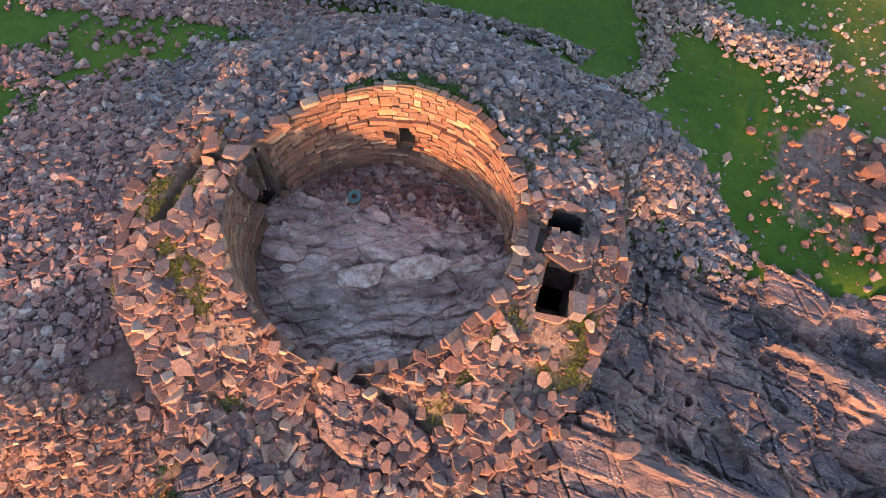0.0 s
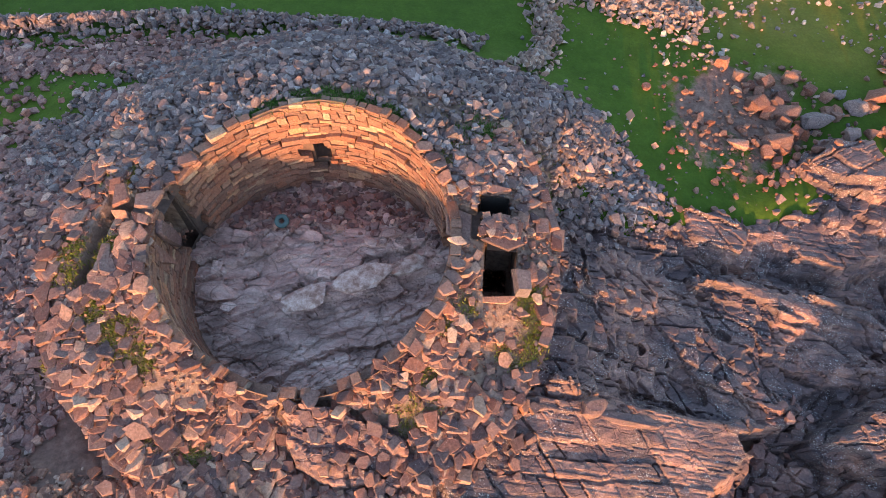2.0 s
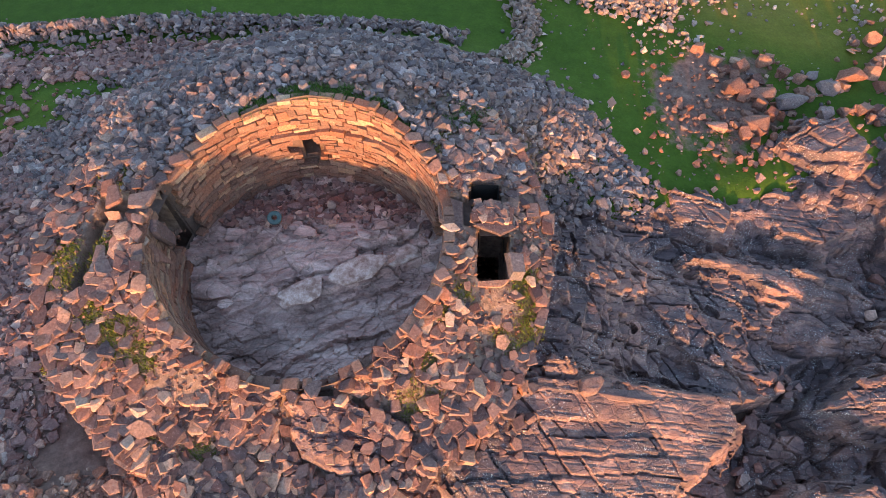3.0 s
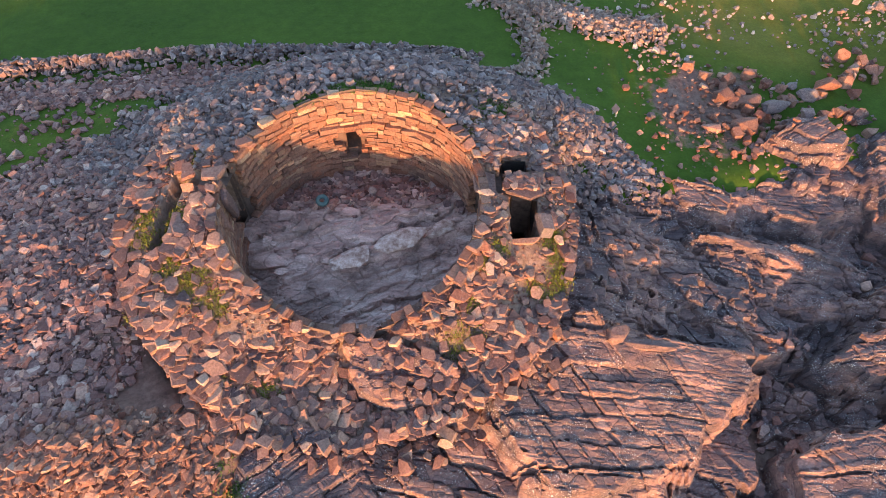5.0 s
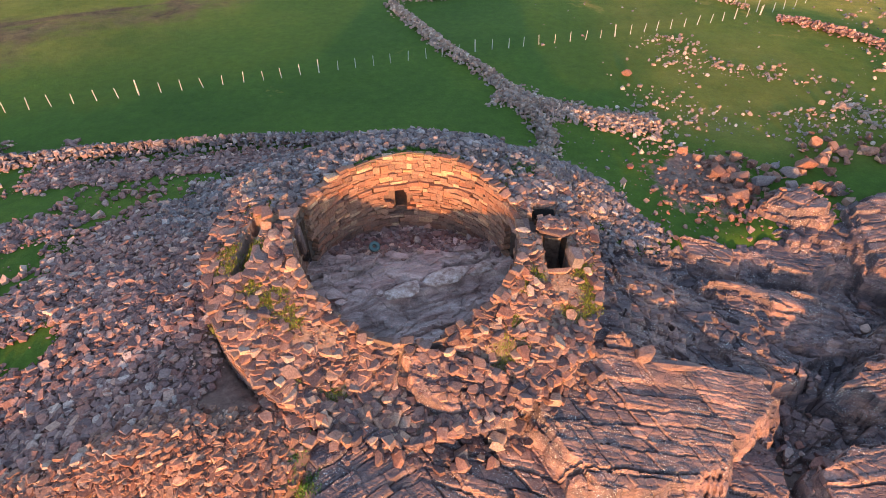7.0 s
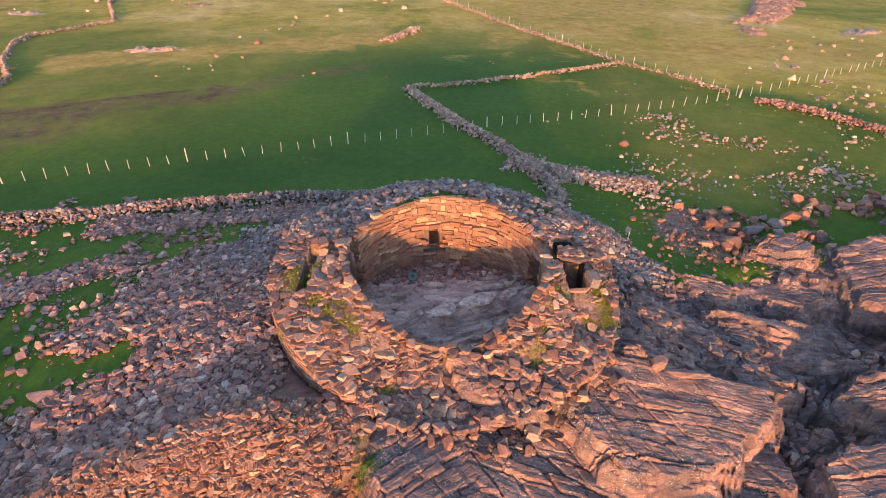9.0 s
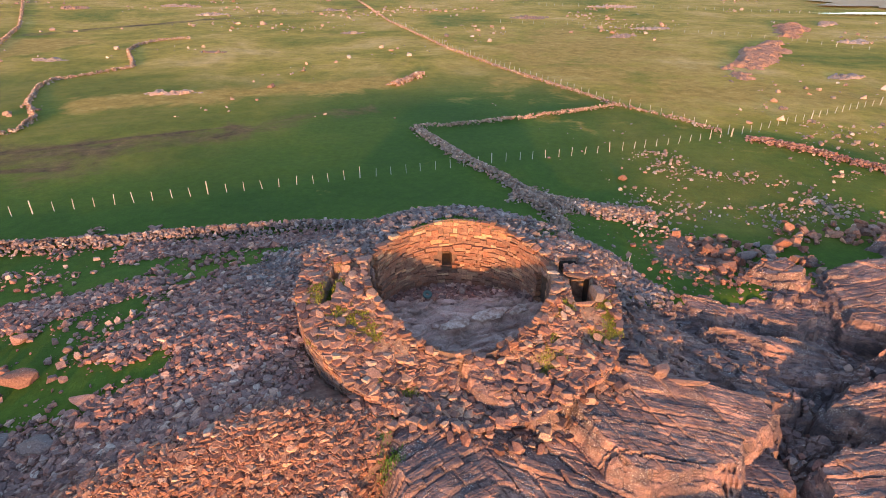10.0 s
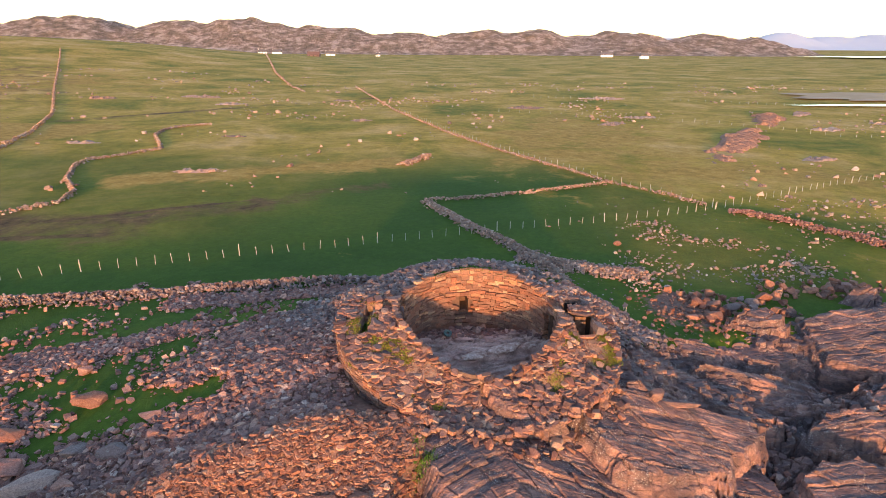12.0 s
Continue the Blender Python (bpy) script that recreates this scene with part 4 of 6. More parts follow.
def court(x, y):
    r, th = polar(x, y)
    z = FLOOR_Z + 0.1 * (fbm(x * 0.6, y * 0.6, 81) - 0.5) - 0.65 * step(12.2, 14.3, y)
    ledge = step(-0.15, 0.1, (y - 8.0) - 0.42 * (x + 7.2) + 0.5 * (fbm(x * 0.7, y * 0.7, 84) - 0.5)) * (1 - step(-0.2, 1.6, (y - 10.3) - 0.42 * (x + 7.2)))
    z = z + 0.4 * ledge * step(-8.4, -6.8, x) + 0.3 * bell(x, y, -9.2, 9.0, 0.8, 0.7)
    z = z + joints(x, y, 26, 1.1, -38, 3.4, 83, 0.24, 0.16, 0.06, 0.12, 0.4) * (1 - step(12.0, 13.0, y)) + blocks(x, y, 30, 0.9, 0.55, 87, 0.14, 0.16, 0.06, 0.08) + blocks(x, y, 10, 0.32, 0.2, 89, 0.05, 0.07, 0.03, 0.12)
    return z + 0.05 * (fbm(x * 4, y * 4, 88, 3) - 0.5)


court_me = grid_mesh("court_floor", np.arange(CX - 5.7, CX + 5.7, 0.05), np.arange(CY - 5.7, CY + 5.7, 0.05), court, FLOOR_ROCK, lambda x, y, z: np.hypot(x - CX, y - CY) < R_IN + 0.3, smooth=False)
part("court_floor", court_me, broch, "grey bedrock and trodden earth floor of the court")

# openings in the inner face: middle angle, half width, z0, z1
OPENINGS = [(98.5, 3.1, 1.9, 2.98), (12.0, 5.6, 1.0, 3.6), (172.0, 5.0, 1.5, 5.2)]


def in_opening(th, z, grow=0.0):
    hit = np.zeros(np.shape(th), bool)
    for mid, half, z0, z1 in OPENINGS:
        d = np.abs((th - mid + 180) % 360 - 180)
        hit |= (d < half + grow) & (z > z0 - grow * 0.08) & (z < z1 + grow * 0.08)
    return hit


def lined_wall(name, radius, nt, dz, z0, top, material, openings=True):
    """The dark packing behind a face of stones."""
    ts = np.arange(nt) * 360.0 / nt
    n = int(5.2 / dz)
    verts, quads, cut = [], [], set()
    for i, th in enumerate(ts):
        zt = top(th)
        base = z0(th)
        for j in range(n + 1):
            z = base + (zt - base) * j / n
            verts.append((CX + radius * math.cos(radians(th)), CY + radius * math.sin(radians(th)), z))
            if openings and in_opening(np.array(th + 0.5 * 360 / nt), np.array(z + 0.5 * (zt - base) / n)):
                cut.add((i, j))
    for i in range(nt):
        for j in range(n):
            if (i, j) not in cut:
                k = (i + 1) % nt
                quads.append((i * (n + 1) + j, i * (n + 1) + j + 1, k * (n + 1) + j + 1, k * (n + 1) + j))
    return mesh_from(name, verts, quads, material)


PACK = plain("dark_packing_and_recess", [(0.3, (0.08, 0.05, 0.04)), (0.7, (0.16, 0.10, 0.075))], 5.0, 0.95, 0.8, 0.05)
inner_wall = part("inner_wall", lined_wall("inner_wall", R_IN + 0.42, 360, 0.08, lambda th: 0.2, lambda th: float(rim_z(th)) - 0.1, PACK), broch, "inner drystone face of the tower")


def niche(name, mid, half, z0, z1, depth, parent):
    """A box-shaped recess behind an opening, its shade put in as dark lining."""
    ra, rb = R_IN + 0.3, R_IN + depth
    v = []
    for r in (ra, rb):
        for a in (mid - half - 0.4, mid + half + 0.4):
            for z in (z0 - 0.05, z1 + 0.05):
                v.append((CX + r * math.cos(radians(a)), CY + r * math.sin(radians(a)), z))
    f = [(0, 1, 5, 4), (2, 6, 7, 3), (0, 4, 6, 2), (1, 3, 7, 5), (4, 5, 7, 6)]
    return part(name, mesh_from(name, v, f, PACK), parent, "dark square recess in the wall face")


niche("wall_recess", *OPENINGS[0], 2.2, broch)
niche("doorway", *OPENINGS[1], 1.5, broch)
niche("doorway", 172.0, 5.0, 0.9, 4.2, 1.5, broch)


def face_stones(radius, z0, top, th0, th1, course, length, seed, step_back=None, inward=True):
    """Stones laid in uneven courses round a curved face."""
    g = np.random.default_rng(seed)
    pos, size, rot = [], [], []
    z = z0
    while z < 5.9:
        h = g.uniform(*course)
        th = th0 + g.uniform(0, 4)
        while th < th1:
            w = length[0] + (length[1] - length[0]) * g.random() ** 1.5
            dth = math.degrees(w / radius)
            mid = th + dth / 2
            wave = 0.09 * math.sin(mid * 0.07 + 0.6 * z) + 0.05 * math.sin(mid * 0.23 + 2 * z)
            zc = z + h / 2 + wave
            zt = float(top(mid % 360)) + (g.uniform(-0.55, 0.12) if inward and 228 < mid % 360 < 322 else g.uniform(-0.16, 0.1))
            th += dth
            if zc + h * 0.1 > zt or (inward and in_opening(np.array(mid % 360), np.array(zc), math.degrees(0.45 * w / radius))):
                continue
            back = step_back(mid % 360, z) if step_back else 0.0
            rr = radius + back + (0.16 if inward else -0.16) + g.uniform(-0.02, 0.02)
            tall = g.uniform(0.8, 1.12)
            if g.random() < 0.24:                      # a thin pair of levelling stones
                for up in (-0.25, 0.25):
                    pos.append((CX + rr * math.cos(radians(mid)), CY + rr * math.sin(radians(mid)), zc + up * h))
                    size.append((0.36, w * g.uniform(0.9, 1.05), h * 0.48))
                    rot.append((g.normal(0, 0.04), g.normal(0, 0.03), radians(mid) + g.normal(0, 0.03)))
                continue
            pos.append((CX + rr * math.cos(radians(mid)), CY + rr * math.sin(radians(mid)), zc + g.normal(0, 0.03)))
            size.append((0.38, w * g.uniform(1.0, 1.1), h * tall * 1.1))
            rot.append((g.normal(0, 0.085), g.normal(0, 0.035), radians(mid) + g.normal(0, 0.04)))
        z += h * 0.98
    return np.array(pos), np.array(size), np.array(rot)


def setback(th, z):
    return 0.055 * (z - 1.2) + 0.16 * float(step(40, 60, th) * (1 - step(135, 150, th))) * float(step(3.4, 3.46, z))


BLK_MESH = variant_meshes("stone", BLK, FACE)
SLB_MESH = variant_meshes("stone", SLB, MASONRY)
p, s, r = face_stones(R_IN, 0.45, rim_z, 0, 360, (0.16, 0.33), (0.28, 0.9), 5, setback)
pth = polar(p[:, 0], p[:, 1])[1]
near = (pth > 66) & (pth < 122) & (p[:, 2] > 2.9)
near &= np.cumsum(near) <= 300
INNER_FACE = (p[near], s[near], r[near])
tagged(part("stonework", stones_mesh("stonework", p[~near], s[~near], r[~near], FACE, BLK), inner_wall), kind="stuff")

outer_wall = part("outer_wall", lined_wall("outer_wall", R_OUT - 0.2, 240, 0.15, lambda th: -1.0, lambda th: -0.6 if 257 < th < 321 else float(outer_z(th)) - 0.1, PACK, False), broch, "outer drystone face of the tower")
p, s, r = face_stones(R_OUT, 0.0, outer_z, 150, 400, (0.15, 0.28), (0.25, 0.8), 6, None, False)
g_edge = 6.0 * (hash2(np.round(p[:, 0] * 2), np.round(p[:, 2] * 4), 3) - 0.5)
gz = surface(p[:, 0] + 0.3 * np.cos(r[:, 2]), p[:, 1] + 0.3 * np.sin(r[:, 2]))
fallen = polar(p[:, 0], p[:, 1])[1] + g_edge
ok = (p[:, 2] > gz - 0.4) & ~((fallen > 256) & (fallen < 322))
p, s, r = p[ok], s[ok], r[ok]
pth = polar(p[:, 0], p[:, 1])[1]
near = (pth > 185) & (pth < 245)
near &= np.cumsum(near) <= 300
OUTER_FACE = (p[near], s[near], r[near])
tagged(part("stonework", stones_mesh("stonework", p[~near], s[~near], r[~near], MASONRY, BLK + CHK), outer_wall), kind="stuff")


# stones lying on the wall head
def head_stones(n, seed, th0, th1, lo, hi, flat, tilt, along):
    g = np.random.default_rng(seed)
    th = g.uniform(th0, th1, n)
    rr = np.sqrt(g.uniform((R_IN + 0.25) ** 2, (R_OUT - 0.05) ** 2, n))
    x, y = CX + rr * np.cos(np.radians(th)), CY + rr * np.sin(np.radians(th))
    keep = np.ones(n, bool)
    for (x0, x1, y0, y1, zb) in GALLERIES:
        keep &= ~((x > x0 - 0.25) & (x < x1 + 0.25) & (y > y0 - 0.25) & (y < y1 + 0.25))
    for (gx0, gy0, gr) in MOSS:
        keep &= (np.hypot(x - gx0, y - gy0) > gr * 0.85) | (g.random(n) < 0.15)
    for (gx0, gy0, gr) in BARE:
        keep &= (np.hypot(x - gx0, y - gy0) > gr) | (g.random(n) < 0.12)
    keep &= (south_rock(x, y) < 0.5) | (g.random(n) < 0.2)
    x, y, th = x[keep], y[keep], th[keep]
    n = len(x)
    a = lo + (hi - lo) * g.random(n) ** 2.1
    size = np.stack([a, a * g.uniform(0.55, 1.5, n), a * flat * g.uniform(0.6, 1.3, n)], 1)
    turn = np.where(g.random(n) < along, np.radians(th) + g.normal(0, 0.25, n), g.uniform(0, 6.28, n))
    rot = np.stack([g.normal(0, tilt, n), g.normal(0, tilt, n), turn], 1)
    z = np.maximum(head(x, y), np.where(south_rock(x, y) > 0.2, rock(x, y), -9)) + size[:, 2] * 0.3 + g.uniform(0, 0.07, n)
    return np.stack([x, y, z], 1), size, rot


# turf on the wall head: x, y, radius
BARE = [(1.3, 6.6, 0.75), (2.3, 7.6, 0.6), (0.6, 5.9, 0.5), (-9.9, 4.6, 0.5), (-8.9, 4.6, 0.45), (-13.3, 9.4, 0.5)]
MOSS = [(-13.6, 8.3, 0.75), (-12.2, 6.6, 0.55), (-12.4, 8.9, 0.4), (-11.5, 5.7, 0.5), (-11.0, 6.3, 0.35), (-10.4, 5.3, 0.55), (-12.9, 11.9, 0.6), (-9.6, 2.9, 0.5), (-8.3, 2.6, 0.45), (-13.0, 5.0, 0.4), (2.35, 8.7, 0.35), (2.5, 8.0, 0.4), (2.55, 7.3, 0.42), (2.2, 6.6, 0.35), (1.5, 7.0, 0.25), (-1.3, 4.6, 0.65), (-0.6, 13.9, 0.55), (0.1, 8.1, 0.3), (-0.4, 7.3, 0.3), (-1.0, 5.7, 0.3), (2.4, 9.3, 0.4)]

CHK_MESH = variant_meshes("stone", CHK, MASONRY)
SHD_MESH = variant_meshes("stone", SHD, MASONRY)
ws = head_stones(1150, 8, 150, 236, 0.15, 0.62, 0.3, 0.09, 0.7)
ss = head_stones(2250, 18, 232, 338, 0.12, 0.62, 0.36, 0.2, 0.2)
es = head_stones(560, 28, 335, 400, 0.16, 0.56, 0.4, 0.1, 0.5)


def split(data, least, most):
    big = data[1][:, 0] > least
    pick = big & (np.cumsum(big) <= most)
    return [d[pick] for d in data], [d[~pick] for d in data]


HEAD_W, rest_w = split(ws, 0.34, 120)
HEAD_S, rest_s = split(ss, 0.34, 180)
HEAD_E, rest_e = split(es, 0.3, 90)
rest = [np.concatenate(d) for d in zip(rest_w, rest_s, rest_e)]
tagged(part("rubble", stones_mesh("rubble", *rest, MASONRY, SHD + RUB[:8]), wall_head), kind="stuff")
g = np.random.default_rng(19)
th, rr = g.uniform(140, 405, 3600), np.sqrt(g.uniform((R_IN + 0.15) ** 2, (R_OUT - 0.1) ** 2, 3600))
x, y = CX + rr * np.cos(np.radians(th)), CY + rr * np.sin(np.radians(th))
a = g.uniform(0.06, 0.2, 3600)
small = np.stack([x, y, head(x, y) + 0.02], 1), np.stack([a, a * 0.8, a * 0.6], 1), g.uniform(0, 6.28, (3600, 3))
tagged(part("rubble", stones_mesh("rubble", *small, REDRUB, RUB), wall_head), kind="stuff")


def rim_slabs(radius, th0, th1, top, length, depth, seed):
    g = np.random.default_rng(seed)
    pos, size, rot = [], [], []
    th = th0
    while th < th1:
        w = g.uniform(*length)
        dth = math.degrees(w / radius)
        mid = th + dth / 2
        broken = radius < 7 and 230 < mid < 322
        rr = radius + (g.uniform(-0.15, 0.3) if broken else g.uniform(-0.05, 0.08))
        x, y = CX + rr * math.cos(radians(mid)), CY + rr * math.sin(radians(mid))
        z = float(top(mid % 360)) + g.uniform(-0.06, 0.08)
        th += dth
        if (mid % 360 > 3 and mid % 360 < 20 and radius < 7) or (broken and g.random() < 0.4):
            continue
        pos.append((x, y, z - (0.1 if broken else 0)))
        size.append((g.uniform(*depth), w * (0.8 if broken else 1.05), g.uniform(0.12, 0.22) * (1.5 if broken else 1.0)))
        tip = 0.2 if broken else 0.07
        rot.append((g.normal(0, tip), g.normal(0, tip), radians(mid) + g.normal(0, 5 * tip if broken else 0.15)))
    return np.array(pos), np.array(size), np.array(rot)


def boulder_slab(seed):
    """An upright slab with a worn outline."""
    v, f = SLB[seed % len(SLB)]
    return mesh_from("door_jamb", v[:, [2, 1, 0]], f[:, ::-1], MASONRY)


# lintels over the passages
def lintel(x, y, z, lx, ly, lz, rz, rx=0.0):
    ob = new("lintel", SLB_MESH[int(rng.integers(0, len(SLB_MESH)))])
    ob.parent = broch
    ob.location, ob.rotation_euler, ob.scale = (x, y, z), (rx, 0, rz), (lx, ly, lz)
    return ob


# Near-black lining stands in for the deep shade of the passage and pit.
HOLLOW = plain("painted_hollow_shade", [(0.3, (0.010, 0.008, 0.007)), (0.7, (0.03, 0.022, 0.018))], 5.0, 0.9, 0.8, 0.05)
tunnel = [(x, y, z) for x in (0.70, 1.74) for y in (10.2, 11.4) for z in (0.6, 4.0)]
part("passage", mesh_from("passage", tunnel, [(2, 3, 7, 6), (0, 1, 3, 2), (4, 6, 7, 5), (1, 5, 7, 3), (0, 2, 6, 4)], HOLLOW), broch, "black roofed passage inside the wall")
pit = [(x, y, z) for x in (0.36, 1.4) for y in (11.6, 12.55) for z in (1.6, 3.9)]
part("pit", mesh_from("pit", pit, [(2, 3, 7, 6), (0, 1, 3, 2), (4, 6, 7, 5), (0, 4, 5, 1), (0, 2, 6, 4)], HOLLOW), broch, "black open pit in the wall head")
lintel(1.25, 10.5, 4.08, 1.75, 0.7, 0.2, 0.12, 0.1)
lintel(0.95, 11.0, 4.2, 1.1, 0.6, 0.2, -0.5, 0.05)
lintel(1.75, 11.0, 4.15, 0.8, 0.7, 0.2, 0.6, -0.05)
lintel(1.2, 8.6, 3.42, 1.2, 0.55, 0.16, 0.05, 0.2)
lintel(0.85, 12.75, 4.1, 1.5, 0.5, 0.28, 0.1, 0.1)
g = np.random.default_rng(33)
n = 90
x, y = g.uniform(0.45, 2.0, n), g.uniform(10.75, 11.55, n)
a = g.uniform(0.16, 0.46, n)
roof = np.stack([x, y, 4.1 + g.uniform(0, 0.12, n) - 0.25 * (x > 1.75)], 1), np.stack([a, a * 0.8, a * 0.5], 1), np.stack([g.normal(0, 0.15, n), g.normal(0, 0.15, n), g.uniform(0, 6, n)], 1)
tagged(part("rubble", stones_mesh("rubble", *roof, MASONRY, CHK), wall_head), kind="stuff")
jamb = part("door_jamb", mesh_from("door_jamb", *CHK[3], SCREE), broch, "pale upright stone beside the gallery mouth")
jamb.location, jamb.scale, jamb.rotation_euler = (1.98, 9.2, 3.75), (0.5, 0.95, 0.55), (0.15, 0.2, 0.2)
lintel(-0.3, 11.25, 3.9, 1.1, 1.7, 0.3, 0.1)
lintel(-11.3, 10.6, 5.05, 0.9, 1.4, 0.25, 0.1)
lintel(-12.4, 10.65, 4.95, 0.8, 1.3, 0.22, -0.1)


for (jx, jy, jz, a, b, c, turn) in [(-10.75, 9.75, 4.2, 0.28, 0.7, 1.9, 10), (-11.05, 9.95, 4.3, 0.2, 0.6, 1.6, -15), (-10.85, 9.0, 3.6, 0.3, 0.8, 2.4, 25), (-12.3, 10.05, 4.5, 0.6, 0.25, 0.9, 5)]:
    jamb = part("door_jamb", boulder_slab(int(100 * jy)), broch)
    jamb.location, jamb.scale, jamb.rotation_euler = (jx, jy, jz), (a, b, c), (0.08, -0.05, radians(turn))


# ------------------------------------------------------------ rubble fields
def scatter(n, x0, x1, y0, y1, density, seed):
    g = np.random.default_rng(seed)
    x, y = g.uniform(x0, x1, n), g.uniform(y0, y1, n)
    k = g.random(n) < density(x, y)
    return g, x[k], y[k]


def lie(g, x, y, lo, hi, flat=0.6, tilt=0.35, sink=0.25, power=2.0):
    n = len(x)
    a = lo + (hi - lo) * g.random(n) ** power
    size = np.stack([a, a * g.uniform(0.6, 0.95, n), a * g.uniform(flat * 0.6, flat * 1.3, n)], 1)
    rot = np.stack([g.normal(0, tilt, n), g.normal(0, tilt, n), g.uniform(0, 6.28, n)], 1)
    z = top_of(x, y) + size[:, 2] * sink + g.uniform(0, 0.08, n)
    return np.stack([x, y, z], 1), size, rot


LOOSE = []


def rubble_field(name, label, data, material, category="rubble", single=0):
    """A field of stones; the largest ones are kept back as pieces of their own."""
    order = np.argsort(-data[1][:, 0])
    single = min(single, len(order) // 2)
    big, rest = order[:single], order[single:]
    field = tagged(part(name, stones_mesh(name, *[d[rest] for d in data], material, RUB[:18] + SHD + CHK[:8])), label, category, "", "stuff")
    if single:
        LOOSE.append(([d[big] for d in data], material, field))
    return field


def scree_density(x, y):
    r, th = polar(x, y)
    edge = 14.9 + 1.6 * np.sin(np.radians(th) * 3) + 2.2 * (fbm(x * 0.3, y * 0.3, 91) - 0.5) + 1.5 * bell(th, 0 * th, 120, 0, 25, 1)
    m = step(edge, edge - 1.0, r) * step(R_IN + 0.75, R_IN + 1.3, r + 0.6 * (fbm(x, y, 95) - 0.5)) * step(14, 26, th) * (1 - step(158, 172, th))
    turf = bell(x, y, -5.5, 16.4, 3.5, 0.5) + bell(x, y, 0.4, 15.6, 1.6, 0.8) + bell(x, y, 2.8, 13.8, 0.6, 1.2) + 1.1 * (bell(x, y, -18.2, 20.0, 2.6, 0.5) + bell(x, y, -21, 18, 1.6, 0.6) + bell(x, y, -12.5, 22.3, 2.5, 0.5))
    return m * np.clip(1 - 0.9 * turf, 0, 1)


g, x, y = scatter(56000, -22, 12, 8, 28, scree_density, 101)
rubble_field("scree", "grey lichened stones tumbled down outside the tower wall", lie(g, x, y, 0.1, 0.55, 0.55, 0.28, 0.25, 3.0), SCREE, "rubble", 290)

g, x, y = scatter(125000, -40, -5, -5, 27, lambda x, y: west_rubble(x, y) * (polar(x, y)[0] > R_OUT + 0.05) * step(-0.6, 0.8, crest(x, y)[0]) * (polar(x, y)[0] > 13 - 4 * step(140, 160, polar(x, y)[1])), 102)
rubble_field("rubble_field", "brown and grey fallen stones strewn below the tower", lie(g, x, y, 0.08, 0.55, 0.42, 0.24, 0.25, 3.6), RUBBLE, "rubble", 290)

g, x, y = scatter(50000, -30, -9, -9, 3.6, lambda x, y: step(-8.5, -5.5, y + 4.0 * (fbm(x * 0.4, y * 0.4, 92) - 0.5)) * step(1.2, -0.4, crest(x, y)[0] + 1.6 * (fbm(x * 0.5, y * 0.5, 93) - 0.5)) * step(-30, -26, x) * (1 - step(-10.2, -8.4, x - 0.3 * y)), 103)
rubble_field("stone_mound", "heap of small reddish broken stones", lie(g, x, y, 0.08, 0.5, 0.3, 0.3, 0.3, 3.0), REDRUB, "rubble", 290)

# stones fallen over the south side
g, x, y = scatter(1900, -11, 5, -1.5, 5.5, lambda x, y: (polar(x, y)[0] > R_OUT - 1.0) * step(10.6, 8.9, polar(x, y)[0] + 1.5 * (fbm(x * 0.6, y * 0.6, 94) - 0.5)), 104)
rubble_field("fallen_stones", "red-brown squared stones fallen from the south wall", lie(g, x, y, 0.14, 0.72, 0.5, 0.16, 0.3, 1.9), MASONRY, "rubble", 200)

def gully_density(x, y):
    m = bell(x, y, 13.0, 5.0, 1.0, 1.6) + bell(x, y, 12.2, 2.6, 0.6, 1.0) + bell(x, y, 14.0, 8.0, 1.2, 0.8) + bell(x, y, 19.6, 9.0, 1.6, 1.6) + bell(x, y, 20.5, 12.6, 2.0, 0.8)
    return np.clip(0.7 * m - 0.25 + 0.8 * (fbm(x * 0.6, y * 0.6, 110) - 0.5), 0, 1) * (rock(x, y) < -1.9 + 0.05 * np.maximum(y - 8, 0))


g, x, y = scatter(2600, 9, 26, 0, 16, gully_density, 106)
rubble_field("gully_stones", "dark wet-looking stones lying in the rock gullies", lie(g, x, y, 0.12, 0.8, 0.7, 0.4, 0.2, 2.6), RUBBLE, "rubble", 120)
g, x, y = scatter(420, 12.5, 24, 16, 27, lambda x, y: bell(x, y, 16.4, 22.3, 1.9, 2.4) + 0.7 * bell(x, y, 20.5, 22.3, 2.2, 1.2), 107)
rubble_field("boulder_spread", "pinkish weathered blocks spread beside the rock", lie(g, x, y, 0.15, 0.95, 0.7, 0.25, 0.2, 2.6), REDRUB, "rubble", 120)

# stones on the court floor under the north wall
g, x, y = scatter(1500, -11, 0, 9, 15.5, lambda x, y: (polar(x, y)[0] < R_IN - 0.05) * step(11.3, 12.6, y + 0.8 * (fbm(x, y, 96) - 0.5)), 105)
n = len(x)
a = 0.14 + 0.42 * g.random(n) ** 1.6
rubble_field("court_rubble", "fallen stones heaped under the court wall", (np.stack([x, y, court(x, y) + 0.05], 1), np.stack([a, a * 0.75, a * 0.55], 1), np.stack([g.normal(0, 0.3, n), g.normal(0, 0.3, n), g.uniform(0, 6, n)], 1)), RUBBLE)


